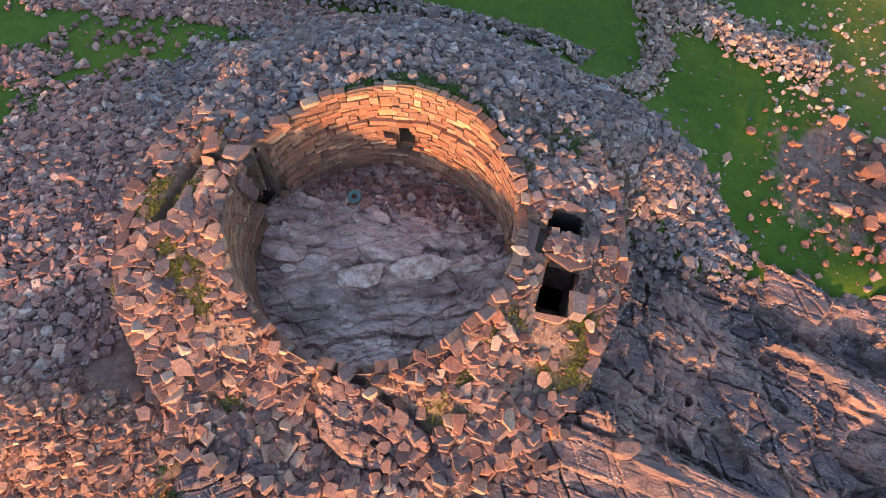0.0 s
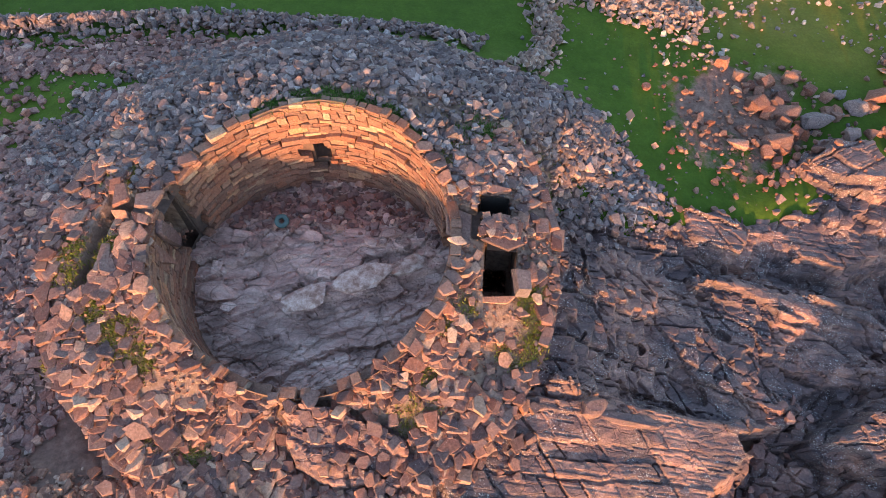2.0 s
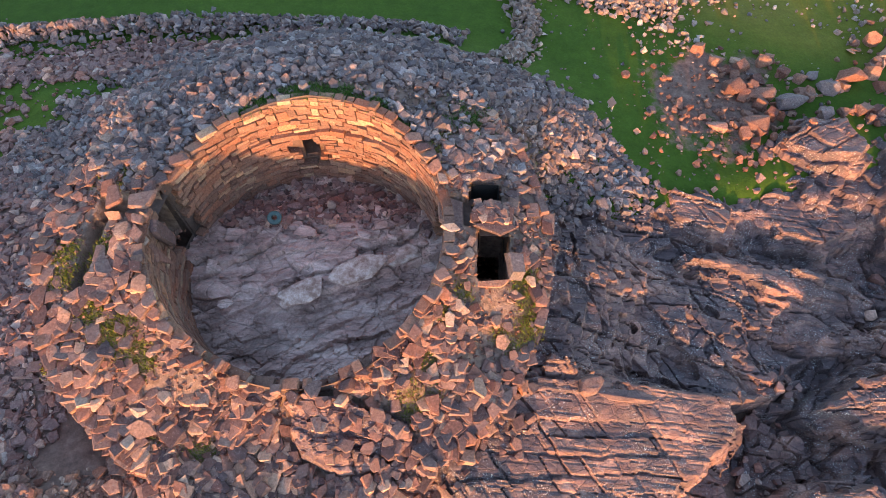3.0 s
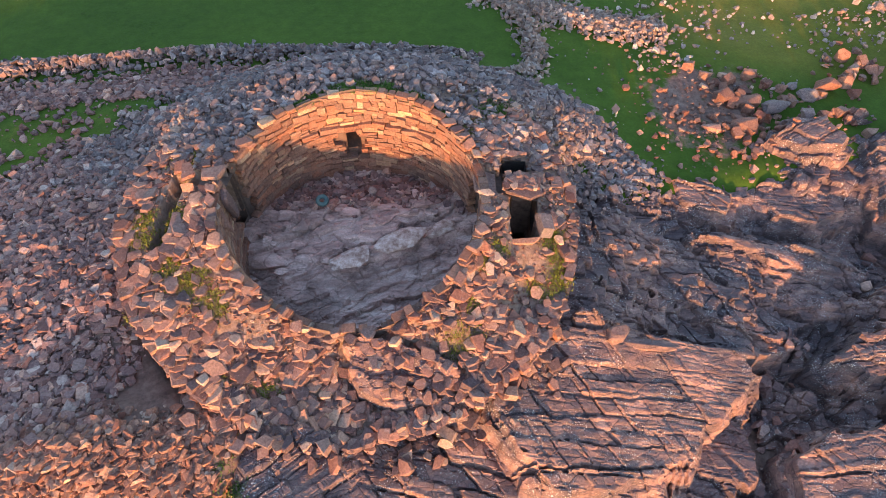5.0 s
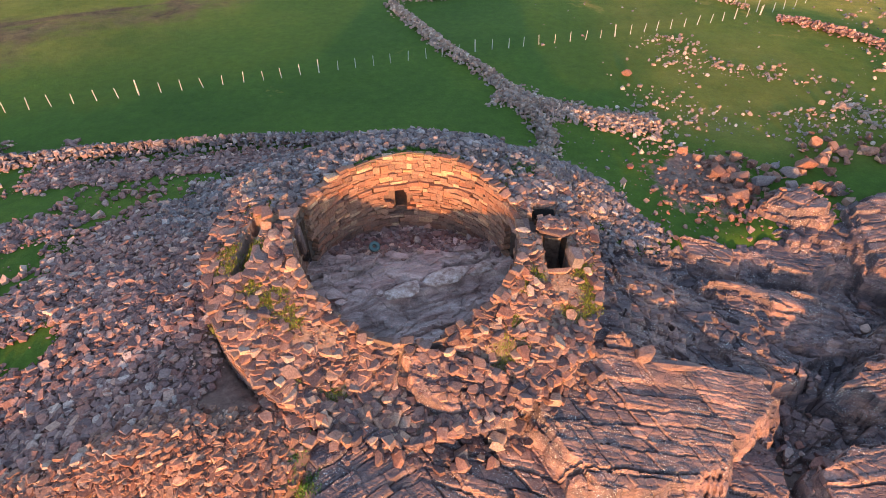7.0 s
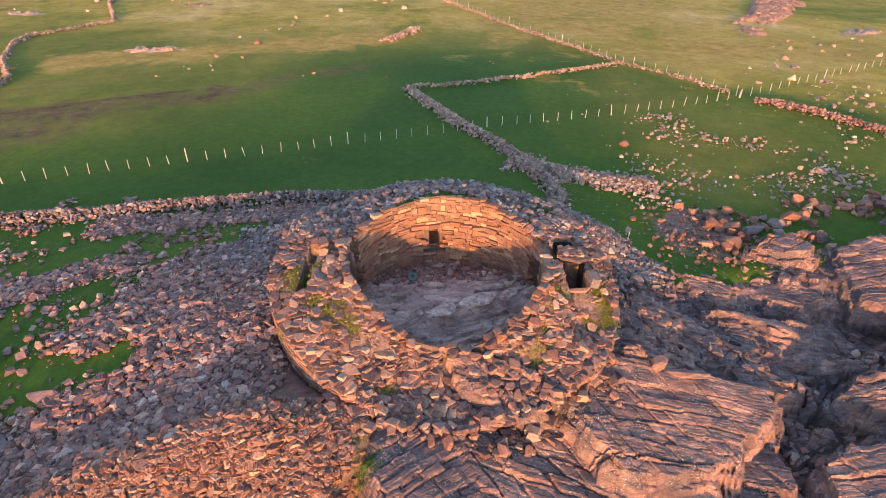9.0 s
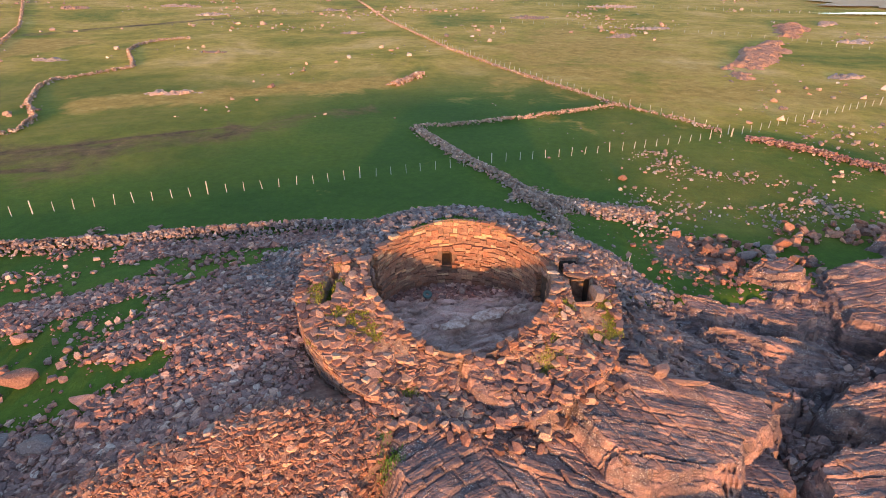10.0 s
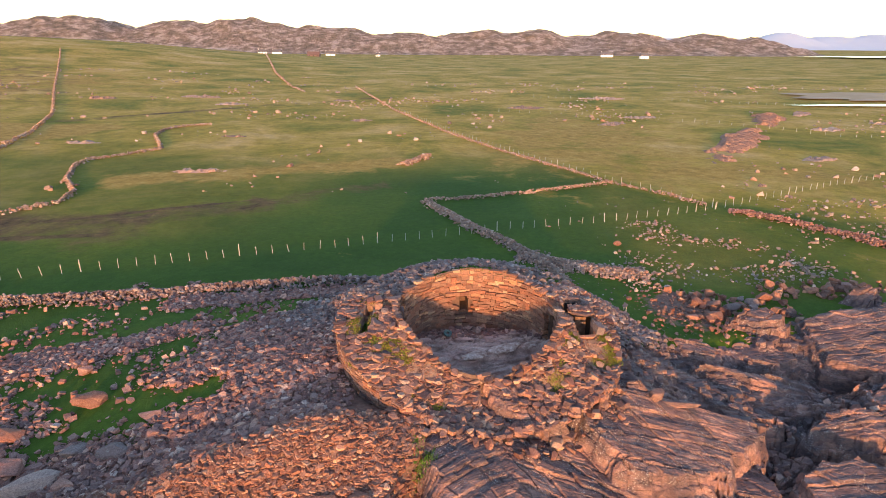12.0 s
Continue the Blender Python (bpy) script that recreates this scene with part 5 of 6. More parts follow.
# ------------------------------------------------------------ grass
def tufts_mesh(name, x, y, z, seed, material, tall=(0.08, 0.22), blades=9, spread=0.09):
    g = np.random.default_rng(seed)
    n = len(x)
    bx = np.repeat(x, blades) + g.normal(0, spread, n * blades)
    by = np.repeat(y, blades) + g.normal(0, spread, n * blades)
    bz = np.repeat(z, blades) - 0.03
    h = g.uniform(*tall, n * blades)
    a, lean = g.uniform(0, 6.28, n * blades), g.uniform(0.1, 0.7, n * blades) * h
    w = g.uniform(0.008, 0.02, n * blades)
    la = g.uniform(0, 6.28, n * blades)
    base = np.stack([bx, by, bz], 1)
    side = np.stack([np.cos(a) * w, np.sin(a) * w, 0 * a], 1)
    tip = base + np.stack([np.cos(la) * lean, np.sin(la) * lean, h], 1)
    mid = base + 0.55 * (tip - base) + np.stack([0 * a, 0 * a, 0.12 * h], 1)
    v = np.stack([base - side, base + side, mid + side * 0.7, mid - side * 0.7, tip], 1).reshape(-1, 3)
    k = np.arange(n * blades)[:, None] * 5
    f = [list(q) for q in (k + np.array([[0, 1, 2, 3]]))] + [list(q) for q in (k + np.array([[3, 2, 4]]))]
    return mesh_from(name, v, f, material)


g = np.random.default_rng(501)
xs, ys = [], []
for (mx, my, mr) in MOSS:
    mr = mr * 1.25
    n = int(260 * mr * mr) + 16
    q, a = mr * np.sqrt(g.random(n)) * g.uniform(0.7, 1.25, n), g.uniform(0, 6.28, n)
    xs.append(mx + q * np.cos(a))
    ys.append(my + q * np.sin(a))
xs, ys = np.concatenate(xs), np.concatenate(ys)
tagged(part("grass", tufts_mesh("grass", xs, ys, head(xs, ys), 502, DRYGRASS, (0.05, 0.17), 12)), "yellow-green grass growing on the broken wall head", "grass", "", "stuff")
n = 900
th, rr = np.radians(g.uniform(50, 128, n)), R_IN + 0.45 + 0.9 * g.random(n)
xs, ys = CX + rr * np.cos(th), CY + rr * np.sin(th)
xs, ys = np.r_[xs, g.normal(0.6, 0.9, 300), g.normal(-13.05, 0.14, 160), g.normal(-9.5, 0.22, 130), g.normal(-9.0, 0.35, 110)], np.r_[ys, g.normal(15.5, 0.7, 300), g.uniform(7.5, 10.1, 160), g.normal(0.3, 0.5, 130), g.normal(-0.9, 0.25, 110)]
tagged(part("grass", tufts_mesh("grass", xs, ys, top_of(xs, ys), 503, GRASS, (0.06, 0.18), 10)), "short green turf along the top of the tower wall", "grass", "", "stuff")


# ------------------------------------------------------------ stones in the pasture
def field_stones(name, label, n, box, density, lo, hi, seed, material):
    g, x, y = scatter(n, *box, density, seed)
    return rubble_field(name, label, lie(g, x, y, lo, hi, 0.6, 0.25, 0.15, 2.5), material, "stones")


field_stones("field_stones", "pale stones scattered in the grass", 900, (-60, 60, 12, 62), lambda x, y: (rock(x, y) < land(x, y)) * (fbm(x * 0.12, y * 0.12, 97) - 0.15) * 0.9 * step(10, 24, x + 0.25 * y), 0.12, 0.5, 511, SCREE)
field_stones("field_stones", "pinkish stones strewn over the rough pasture", 9000, (10, 62, 26, 50), lambda x, y: np.clip(3.4 * (fbm(x * 0.16, y * 0.22, 98) - 0.5), 0, 1) * step(66, 54, y + 0.45 * x - 8), 0.08, 0.5, 512, PALE)
field_stones("field_stones", "pale stones dotted over the far slopes", 16000, (-220, 230, 62, 340), lambda x, y: np.clip(4.0 * (fbm(x * 0.05, y * 0.05, 99) - 0.53), 0, 1), 0.25, 1.5, 513, PALE)
field_stones("field_stones", "loose stones lying in the western pasture", 8000, (-62, -20, -4, 24), lambda x, y: np.clip(2.2 * (fbm(x * 0.3, y * 0.3, 100) - 0.38), 0, 1), 0.08, 0.6, 515, RUBBLE)
field_stones("field_stones", "brown stones on trodden earth", 1500, (9, 18, 16, 27), lambda x, y: 0.8 * bell(x, y, 13.5, 21.5, 2.4, 2.6), 0.08, 0.5, 516, REDRUB)
field_stones("field_stones", "small stones on the grass between wall and rock", 1300, (2, 24, 11, 32), lambda x, y: (rock(x, y) < land(x, y)) * np.clip(0.25 + 1.6 * (fbm(x * 0.35, y * 0.35, 90) - 0.4), 0, 1), 0.05, 0.34, 514, SCREE)


field_stones("field_stones", "pale stones dotted over the eastern pasture", 2600, (38, 84, 36, 64), lambda x, y: np.clip(0.25 + 2.0 * (fbm(x * 0.2, y * 0.2, 89) - 0.42), 0, 1) * (x > 60 - 0.9 * (y - 30)), 0.15, 0.75, 517, PALE)


# ------------------------------------------------------------ single boulders and outcrops
def boulder_mesh(seed, material, points=16):
    """A worn angular rock: a hull with broken-up faces."""
    g = np.random.default_rng(seed)
    d = g.normal(size=(points, 3))
    d /= np.abs(d).max(1)[:, None] ** 0.6 * np.linalg.norm(d, axis=1)[:, None] ** 0.4
    bm = bmesh.new()
    for q in d * 0.5 * g.uniform(0.82, 1.0, (points, 1)):
        bm.verts.new(q)
    bmesh.ops.convex_hull(bm, input=bm.verts)
    bmesh.ops.delete(bm, geom=[v for v in bm.verts if not v.link_faces], context="VERTS")
    bmesh.ops.triangulate(bm, faces=bm.faces)
    bmesh.ops.subdivide_edges(bm, edges=bm.edges, cuts=3, use_grid_fill=True)
    bmesh.ops.smooth_vert(bm, verts=bm.verts, factor=0.35, use_axis_x=True, use_axis_y=True, use_axis_z=True)
    for v in bm.verts:
        q = v.co
        v.co = q * (1 + 0.10 * (noise.noise(q * 3.1 + Vector((seed, 0, 0)))) + 0.06 * noise.noise(q * 8.0))
    me = bpy.data.meshes.new("boulder")
    bm.to_mesh(me)
    bm.free()
    me.materials.append(material)
    return me


def boulder(label, x, y, sx, sy, sz, turn, seed, material, base=None, tip=0.0, group="", name="boulder"):
    z = float(top_of(np.array(x), np.array(y))) if base is None else base
    ob = tagged(new(name, boulder_mesh(seed, material)), label, "boulder", group)
    ob.location, ob.scale, ob.rotation_euler = (x, y, z + 0.28 * sz), (sx, sy, sz), (tip, 0, radians(turn))
    return ob


boulder("large flat-topped reddish boulder on the western grass", -29.2, 4.9, 2.3, 1.2, 1.0, 12, 601, REDRUB)
boulder("low pinkish slab half buried in turf", -32.6, 2.4, 2.4, 1.5, 0.7, -5, 602, REDRUB)
boulder("rounded brown stone among rubble", -31.8, 8.8, 1.1, 0.9, 0.8, 40, 603, RUBBLE)
boulder("dark flat stone lying in grass", -24.4, 2.9, 1.5, 0.9, 0.5, -10, 604, RUBBLE)
boulder("long tapering slab of stone lying on the bedrock", 6.3, 5.6, 3.0, 0.62, 0.45, -4, 605, BEDROCK)
boulder("rounded orange boulder at the end of a slab", 5.0, 5.75, 1.15, 0.75, 0.75, 10, 606, MASONRY)
for k, (bx, by, a, b, c, turn) in enumerate([(-28.6, -1.6, 3.4, 1.7, 1.0, 20), (-27.4, 0.6, 1.6, 1.2, 0.8, 40), (-30.4, -0.4, 2.4, 1.5, 0.9, -10), (-25.2, 0.3, 1.9, 1.2, 0.7, 5), (-23.5, 1.3, 1.0, 0.7, 0.6, 60), (-31.5, -2.6, 3.0, 2.0, 1.2, 15), (-26.6, -1.8, 1.4, 0.9, 0.6, -30)]):
    boulder("dark purple-grey lichened rock beside the stone mound", bx, by, a, b, c, turn, 640 + k, SCREE if k % 2 else RUBBLE)
for k, (bx, by, a, b, c, turn) in enumerate([(-13.6, -3.6, 2.0, 1.3, 0.6, 10), (-11.8, -3.4, 1.6, 1.2, 0.6, -20), (-12.6, -4.4, 1.8, 1.1, 0.6, 35), (-13.2, -0.6, 0.8, 0.6, 0.3, 10)]):
    boulder("broad reddish stone in the mound", bx, by, a, b, c, turn, 650 + k, REDRUB)
NE = "boulders by the pasture edge"
for k, (bx, by, a, b, c, turn, mat, words) in enumerate([
        (17.0, 25.7, 1.0, 0.9, 0.95, 10, REDRUB, "squared orange boulder standing on others"),
        (17.9, 24.9, 1.0, 0.8, 0.7, 50, REDRUB, "small reddish boulder beside the grass"),
        (14.8, 23.6, 1.7, 1.4, 1.1, 20, REDRUB, "pink weathered boulder split by cracks"),
        (16.2, 23.2, 1.8, 1.5, 1.2, -15, REDRUB, "pink weathered boulder split by cracks"),
        (17.8, 22.6, 1.9, 1.3, 1.0, 15, SCREE, "dark grey rounded boulder on rubble"),
        (15.6, 20.9, 2.0, 1.2, 0.8, 8, REDRUB, "flat orange boulder lying low"),
        (16.3, 20.1, 0.7, 0.6, 0.5, 30, REDRUB, "small squared stone on rubble"),
        (17.2, 20.3, 0.75, 0.65, 0.5, -25, REDRUB, "small squared stone on rubble"),
        (16.0, 19.6, 0.6, 0.5, 0.45, 70, RUBBLE, "small brown stone on rubble"),
        (18.9, 21.3, 1.2, 0.9, 0.7, 35, SCREE, "grey stone among boulders"),
        (21.5, 24.4, 1.8, 1.4, 1.2, 5, REDRUB, "large rounded orange boulder on the grass"),
        (20.1, 23.8, 1.4, 1.0, 0.8, -30, SCREE, "grey lichened boulder beside the grass"),
        (19.6, 24.8, 0.8, 0.7, 0.6, 60, SCREE, "grey lichened stone in the grass"),
        (13.4, 20.6, 1.2, 0.9, 0.5, 0, RUBBLE, "low brown rock in bare earth"),
        (12.4, 40.1, 1.1, 0.8, 0.8, 15, REDRUB, "lone orange boulder in the pasture"),
        (25.5, 26.5, 1.2, 0.9, 0.7, 10, REDRUB, "reddish boulder at the rock edge"),
        (27.5, 26.9, 1.4, 1.0, 0.8, -20, REDRUB, "reddish boulder at the rock edge"),
        (29.4, 27.4, 1.2, 1.0, 0.8, 40, REDRUB, "reddish boulder at the rock edge"),
        (31.6, 28.0, 1.5, 1.1, 0.9, 0, RUBBLE, "brown boulder at the rock edge")]):
    boulder(words, bx, by, a, b, c, turn, 610 + k, mat, None, 0.05, NE)
g, x, y = scatter(420, 22, 36, 24.5, 31, lambda x, y: bell(x, y, 29, 27.2 + 0.12 * (x - 29), 6, 1.0), 641)
rubble_field("rubble_bank", "bank of reddish stones along the rock edge", lie(g, x, y, 0.25, 0.9, 0.7, 0.3), REDRUB)


def flat_on_court(label, x, y, sx, sy, sz, turn, tip, seed, material=FLOOR_ROCK, name="boulder"):
    return boulder(label, x, y, sx, sy, sz, turn, seed, material, float(court(np.array(x), np.array(y))), tip, "", name)


flat_on_court("grey split boulder on the court floor", -8.1, 9.0, 1.1, 0.7, 0.55, 15, 0.1, 661)
flat_on_court("pale flat stone resting on a boulder", -8.0, 9.35, 1.1, 0.45, 0.35, 20, 0.1, 662)
flat_on_court("small grey stone on the court floor", -7.2, 8.75, 0.5, 0.45, 0.4, 50, 0, 663)
flat_on_court("broad grey slab against the west side of the court", -9.6, 8.7, 1.7, 1.0, 0.5, -5, 0.1, 664)
flat_on_court("pale upright stone in the court rubble", -5.55, 13.1, 0.45, 0.3, 0.75, 10, -0.3, 665, SCREE)
flat_on_court("flat grey slab in the court rubble", -4.6, 12.0, 1.5, 0.6, 0.3, 12, 0, 666)
flat_on_court("flat grey slab in the court rubble", -3.1, 11.9, 1.3, 0.5, 0.3, 18, 0, 667)
flat_on_court("flat grey slab in the court rubble", -6.4, 11.6, 1.2, 0.6, 0.3, -12, 0, 668)
flat_on_court("flat grey slab in the court rubble", -9.3, 11.4, 1.0, 0.7, 0.35, 5, 0, 669)
flat_on_court("flat grey slab in the court rubble", -8.6, 10.6, 0.9, 0.6, 0.3, 35, 0, 670)


g = np.random.default_rng(671)
for k, (sx, sy, a) in enumerate([(-9.0, 8.2, 0.6), (-8.7, 9.8, 0.7), (-7.6, 7.7, 0.5), (-6.6, 7.2, 0.55), (-9.9, 9.8, 0.6), (-7.4, 11.4, 0.55), (-5.2, 11.3, 0.5), (-3.9, 11.4, 0.6), (-2.6, 10.6, 0.5), (-2.0, 9.3, 0.55), (-2.4, 8.4, 0.45), (-6.9, 12.0, 0.6), (-5.9, 12.4, 0.5), (-3.4, 12.6, 0.6), (-4.3, 13.0, 0.5)]):
    flat_on_court("loose grey stone on the court floor", sx, sy, a * g.uniform(1.0, 1.5), a * g.uniform(0.6, 0.9), a * 0.45, g.uniform(0, 180), 0.08, 672 + k)
for k, (sx, sy, a, b) in enumerate([(-5.7, 8.75, 2.7, 1.15), (-4.0, 9.7, 2.9, 1.2), (-2.5, 10.45, 2.2, 0.95)]):
    flat_on_court("long pale tilted slab across the court floor", sx, sy, a, b, 0.42, 27, -0.1, 690 + k, SLABROCK)


def tyre():
    """An old rubber ring lying on the stones."""
    bm = bmesh.new()
    rings = []
    for a in range(28):
        ang = 2 * math.pi * a / 28
        ring = []
        for b in range(12):
            q = 2 * math.pi * b / 12
            rad = 0.2 + 0.1 * math.copysign(abs(math.cos(q)) ** 0.7, math.cos(q))
            ring.append(bm.verts.new((rad * math.cos(ang), rad * math.sin(ang), 0.09 * math.copysign(abs(math.sin(q)) ** 0.7, math.sin(q)))))
        rings.append(ring)
    for a in range(28):
        for b in range(12):
            bm.faces.new((rings[a][b], rings[(a + 1) % 28][b], rings[(a + 1) % 28][(b + 1) % 12], rings[a][(b + 1) % 12]))
    me = bpy.data.meshes.new("ring_buoy")
    bm.to_mesh(me)
    bm.free()
    me.materials.append(TYRE)
    ob = tagged(new("rubber_ring", me), "faded blue-green rubber ring lying on the court stones", "ring")
    ob.location, ob.rotation_euler = (-7.75, 12.1, float(court(np.array(-7.75), np.array(12.1))) + 0.26), (0.35, 0.1, 0)


tyre()


def outcrop(label, cx, cy, long, wide, high, turn, seed, material=PALE):
    """A low whaleback of bare rock breaking through the turf."""
    c, s_ = math.cos(radians(turn)), math.sin(radians(turn))
    u, v = np.linspace(-1, 1, max(24, int(long * 3))), np.linspace(-1, 1, max(14, int(wide * 3)))
    U, V = np.meshgrid(u, v)
    x, y = cx + c * U * long / 2 - s_ * V * wide / 2, cy + s_ * U * long / 2 + c * V * wide / 2
    edge = 0.85 - np.hypot(U, V) + 1.1 * (fbm(x * 0.3, y * 0.3, seed) - 0.5)
    z = land(x, y) - 0.4 + high * step(0.0, 0.6, edge) + step(0.0, 0.3, edge) * (blocks(x, y, turn + 70, 2.2, 0.8, seed + 3, 0.5, 0.5, 0.35) + 0.25) + 0.05 * (V * wide / 2 + wide / 2) * step(0.0, 0.3, edge)
    idx = np.arange(U.size).reshape(U.shape)
    quads = np.stack([idx[:-1, :-1], idx[:-1, 1:], idx[1:, 1:], idx[1:, :-1]], -1).reshape(-1, 4)
    me = mesh_from("rock_outcrop", np.stack([x.ravel(), y.ravel(), z.ravel()], 1), quads, material)
    return tagged(part("rock_outcrop", me), label, "rock", "outcrops on the moor")


outcrop("long slope of bare pink rock on the moor", 66, 120, 74, 13, 0.5, 56, 701)
outcrop("pinkish rocks beside a far field wall", -139, 199, 14, 9, 0.5, 10, 703)
outcrop("grey and pink rocks in the rough pasture", -53, 79, 11, 5, 0.3, 8, 704)
outcrop("pinkish rocks beside the winding wall", -91, 106, 10, 5, 0.3, 0, 705)
outcrop("small rock on the green field", -103, 213, 8, 5, 0.5, 0, 706)
outcrop("broken rocks above the inlet", 114, 177, 16, 7, 0.5, 40, 707)
outcrop("upper end of the bare pink rock slope", 95, 163, 46, 12, 0.5, 60, 702)
for k, (ox, oy, ol, ow, ot) in enumerate([(40, 148, 14, 7, 20), (55, 165, 18, 8, 10), (22, 190, 20, 9, 0), (100, 140, 16, 8, 30), (128, 150, 26, 9, -30), (-88, 190, 16, 8, 15), (-60, 118, 9, 4, 5), (-34, 152, 8, 6, 0), (70, 95, 12, 5, 15), (30, 34.5, 4.5, 2.8, 10), (-110, 215, 22, 9, 0), (60, 230, 24, 9, 5), (-50, 210, 14, 6, 10)]):
    outcrop("low pinkish rock breaking through rough grass", ox, oy, ol, ow, 0.3, ot, 710 + k)


def info_stand():
    """A small tilted board on a pale frame."""
    st = tagged(new("information_stand"), "small dark tilted board on a pale post frame in the grass", "sign")
    st.location, st.rotation_euler = (7.8, 21.4, float(land(np.array(7.8), np.array(21.4)))), (0, 0, radians(-70))
    for sx in (-0.16, 0.16):
        part("post", box_mesh("post", sx - 0.035, sx + 0.035, -0.035, 0.035, -0.2, 0.5, POST), st)
    panel = part("panel", box_mesh("panel", -0.24, 0.24, -0.2, 0.2, -0.015, 0.015, SLATE), st)
    panel.location, panel.rotation_euler = (0, -0.03, 0.52), (radians(55), 0, 0)


# ------------------------------------------------------------ field walls and fences
def dyke(name, label, pts, width, height, stone, per_m, seed, material):
    g = np.random.default_rng(seed)
    pts = np.array(pts, float)
    seg = np.hypot(*np.diff(pts, axis=0).T)
    run = np.r_[0, np.cumsum(seg)]
    n = int(run[-1] * per_m)
    d = g.uniform(0, run[-1], n)
    x, y = np.interp(d, run, pts[:, 0]), np.interp(d, run, pts[:, 1])
    k = np.clip(np.searchsorted(run, d) - 1, 0, len(seg) - 1)
    nx, ny = -np.diff(pts[:, 1])[k] / seg[k], np.diff(pts[:, 0])[k] / seg[k]
    wide = width * (0.7 + 0.6 * fbm(d * 0.15, d * 0 + seed, seed))
    s = np.clip(g.normal(0, 0.42, n), -1.1, 1.1)
    x, y = x + nx * s * wide + 0.3 * (fbm(d * 0.4, d * 0, seed + 3) - 0.5), y + ny * s * wide
    up = np.maximum(0, 1 - np.abs(s) * 1.05) * height * (0.55 + 0.7 * fbm(d * 0.25, d * 0 + 4, seed + 1)) * g.random(n) ** 0.35
    a = g.uniform(*stone, n)
    size = np.stack([a, a * g.uniform(0.6, 0.95, n), a * g.uniform(0.45, 0.8, n)], 1)
    rot = np.stack([g.normal(0, 0.4, n), g.normal(0, 0.4, n), g.uniform(0, 6.28, n)], 1)
    data = np.stack([x, y, surface(x, y) + up], 1), size, rot
    return tagged(part(name, stones_mesh(name, *data, material, RUB)), label, "stone wall", "field walls", "stuff")


dyke("drystone_wall", "tumbled grey drystone wall along the pasture edge", [(-62, 20.5), (-49, 22), (-39.7, 23.2), (-29.8, 24.7), (-24, 25.3), (-18.7, 26.0), (-13, 26.3), (-5, 26), (0, 25.5)], 1.5, 0.8, (0.2, 0.6), 46, 201, SCREE)
dyke("drystone_wall", "collapsed grey drystone wall running up the field", [(-11.3, 59.3), (-7.1, 51.4), (-3.6, 44.7), (-0.4, 40.0), (1.6, 35.5), (3.2, 31), (3.6, 27), (2.0, 23)], 1.1, 0.7, (0.18, 0.55), 52, 202, PALE)
dyke("drystone_wall", "spread bank of grey rubble across the pasture", [(0.5, 36), (4.5, 33), (8.2, 31.5), (12.8, 30.4)], 2.6, 0.5, (0.15, 0.6), 120, 203, PALE)
dyke("drystone_wall", "thin pale drystone wall between two fields", [(-11.3, 59.3), (-5.4, 60.7), (1.9, 63.7), (11.5, 67.7), (19.5, 71.5)], 0.5, 0.7, (0.25, 0.5), 14, 204, PALE)
dyke("drystone_wall", "low reddish drystone wall beside a fence", [(50, 33), (44.3, 40.2), (41.5, 45.1), (38.2, 49.3), (34.9, 53.2), (32.6, 55.2)], 0.9, 0.8, (0.2, 0.55), 48, 205, RUBBLE)
dyke("drystone_wall", "long pale drystone wall climbing over the moor", [(30.5, 58), (26.8, 63.7), (20.2, 72.3), (14.5, 82.8), (5.5, 100.1), (-6.6, 125.5), (-26, 179.2), (-55.3, 281.2)], 0.45, 0.65, (0.25, 0.5), 12, 206, PALE)
dyke("drystone_wall", "winding drystone wall across rough pasture", [(-72, 48), (-68.5, 49.8), (-64.4, 56), (-65.9, 62.2), (-72.8, 71), (-77.5, 80.9), (-78.4, 87.3), (-75.9, 90.9), (-70, 99.5), (-74, 107), (-80.3, 117.9), (-82, 126), (-80, 134), (-73.9, 137.4)], 0.5, 0.7, (0.3, 0.6), 13, 207, PALE)
dyke("drystone_wall", "far drystone wall below the houses", [(-73, 245), (-89, 280), (-120, 365), (-243, 750)], 0.7, 1.0, (0.45, 0.8), 4, 208, PALE)
dyke("drystone_wall", "straight far wall over the hill shoulder", [(-103, 96), (-111, 117), (-128, 152), (-179, 232), (-294, 420)], 0.5, 0.9, (0.35, 0.7), 6, 209, PALE)
dyke("drystone_wall", "short heap of pale stones in the field", [(-16.6, 85.5), (-11.6, 95.6)], 1.2, 0.9, (0.35, 0.8), 24, 210, PALE)


def post_mesh(name, width, height):
    """A split stake: slightly tapered, chamfered, with a pointed head."""
    bm = bmesh.new()
    rings = [(-0.3, 1.0), (height * 0.5, 0.95), (height - 0.06, 0.9), (height, 0.35)]
    layers = []
    for z, k in rings:
        layers.append([bm.verts.new((width * 0.5 * k * math.cos(a * math.pi / 4 + 0.39), width * 0.5 * k * math.sin(a * math.pi / 4 + 0.39), z)) for a in range(8)])
    for lo, hi in zip(layers, layers[1:]):
        for a in range(8):
            bm.faces.new((lo[a], lo[(a + 1) % 8], hi[(a + 1) % 8], hi[a]))
    bm.faces.new(layers[-1])
    bm.faces.new(layers[0][::-1])
    me = bpy.data.meshes.new(name)
    bm.to_mesh(me)
    bm.free()
    me.materials.append(POST)
    return me


STAKE, STRAINER = post_mesh("post", 0.075, 1.0), post_mesh("post", 0.12, 1.3)


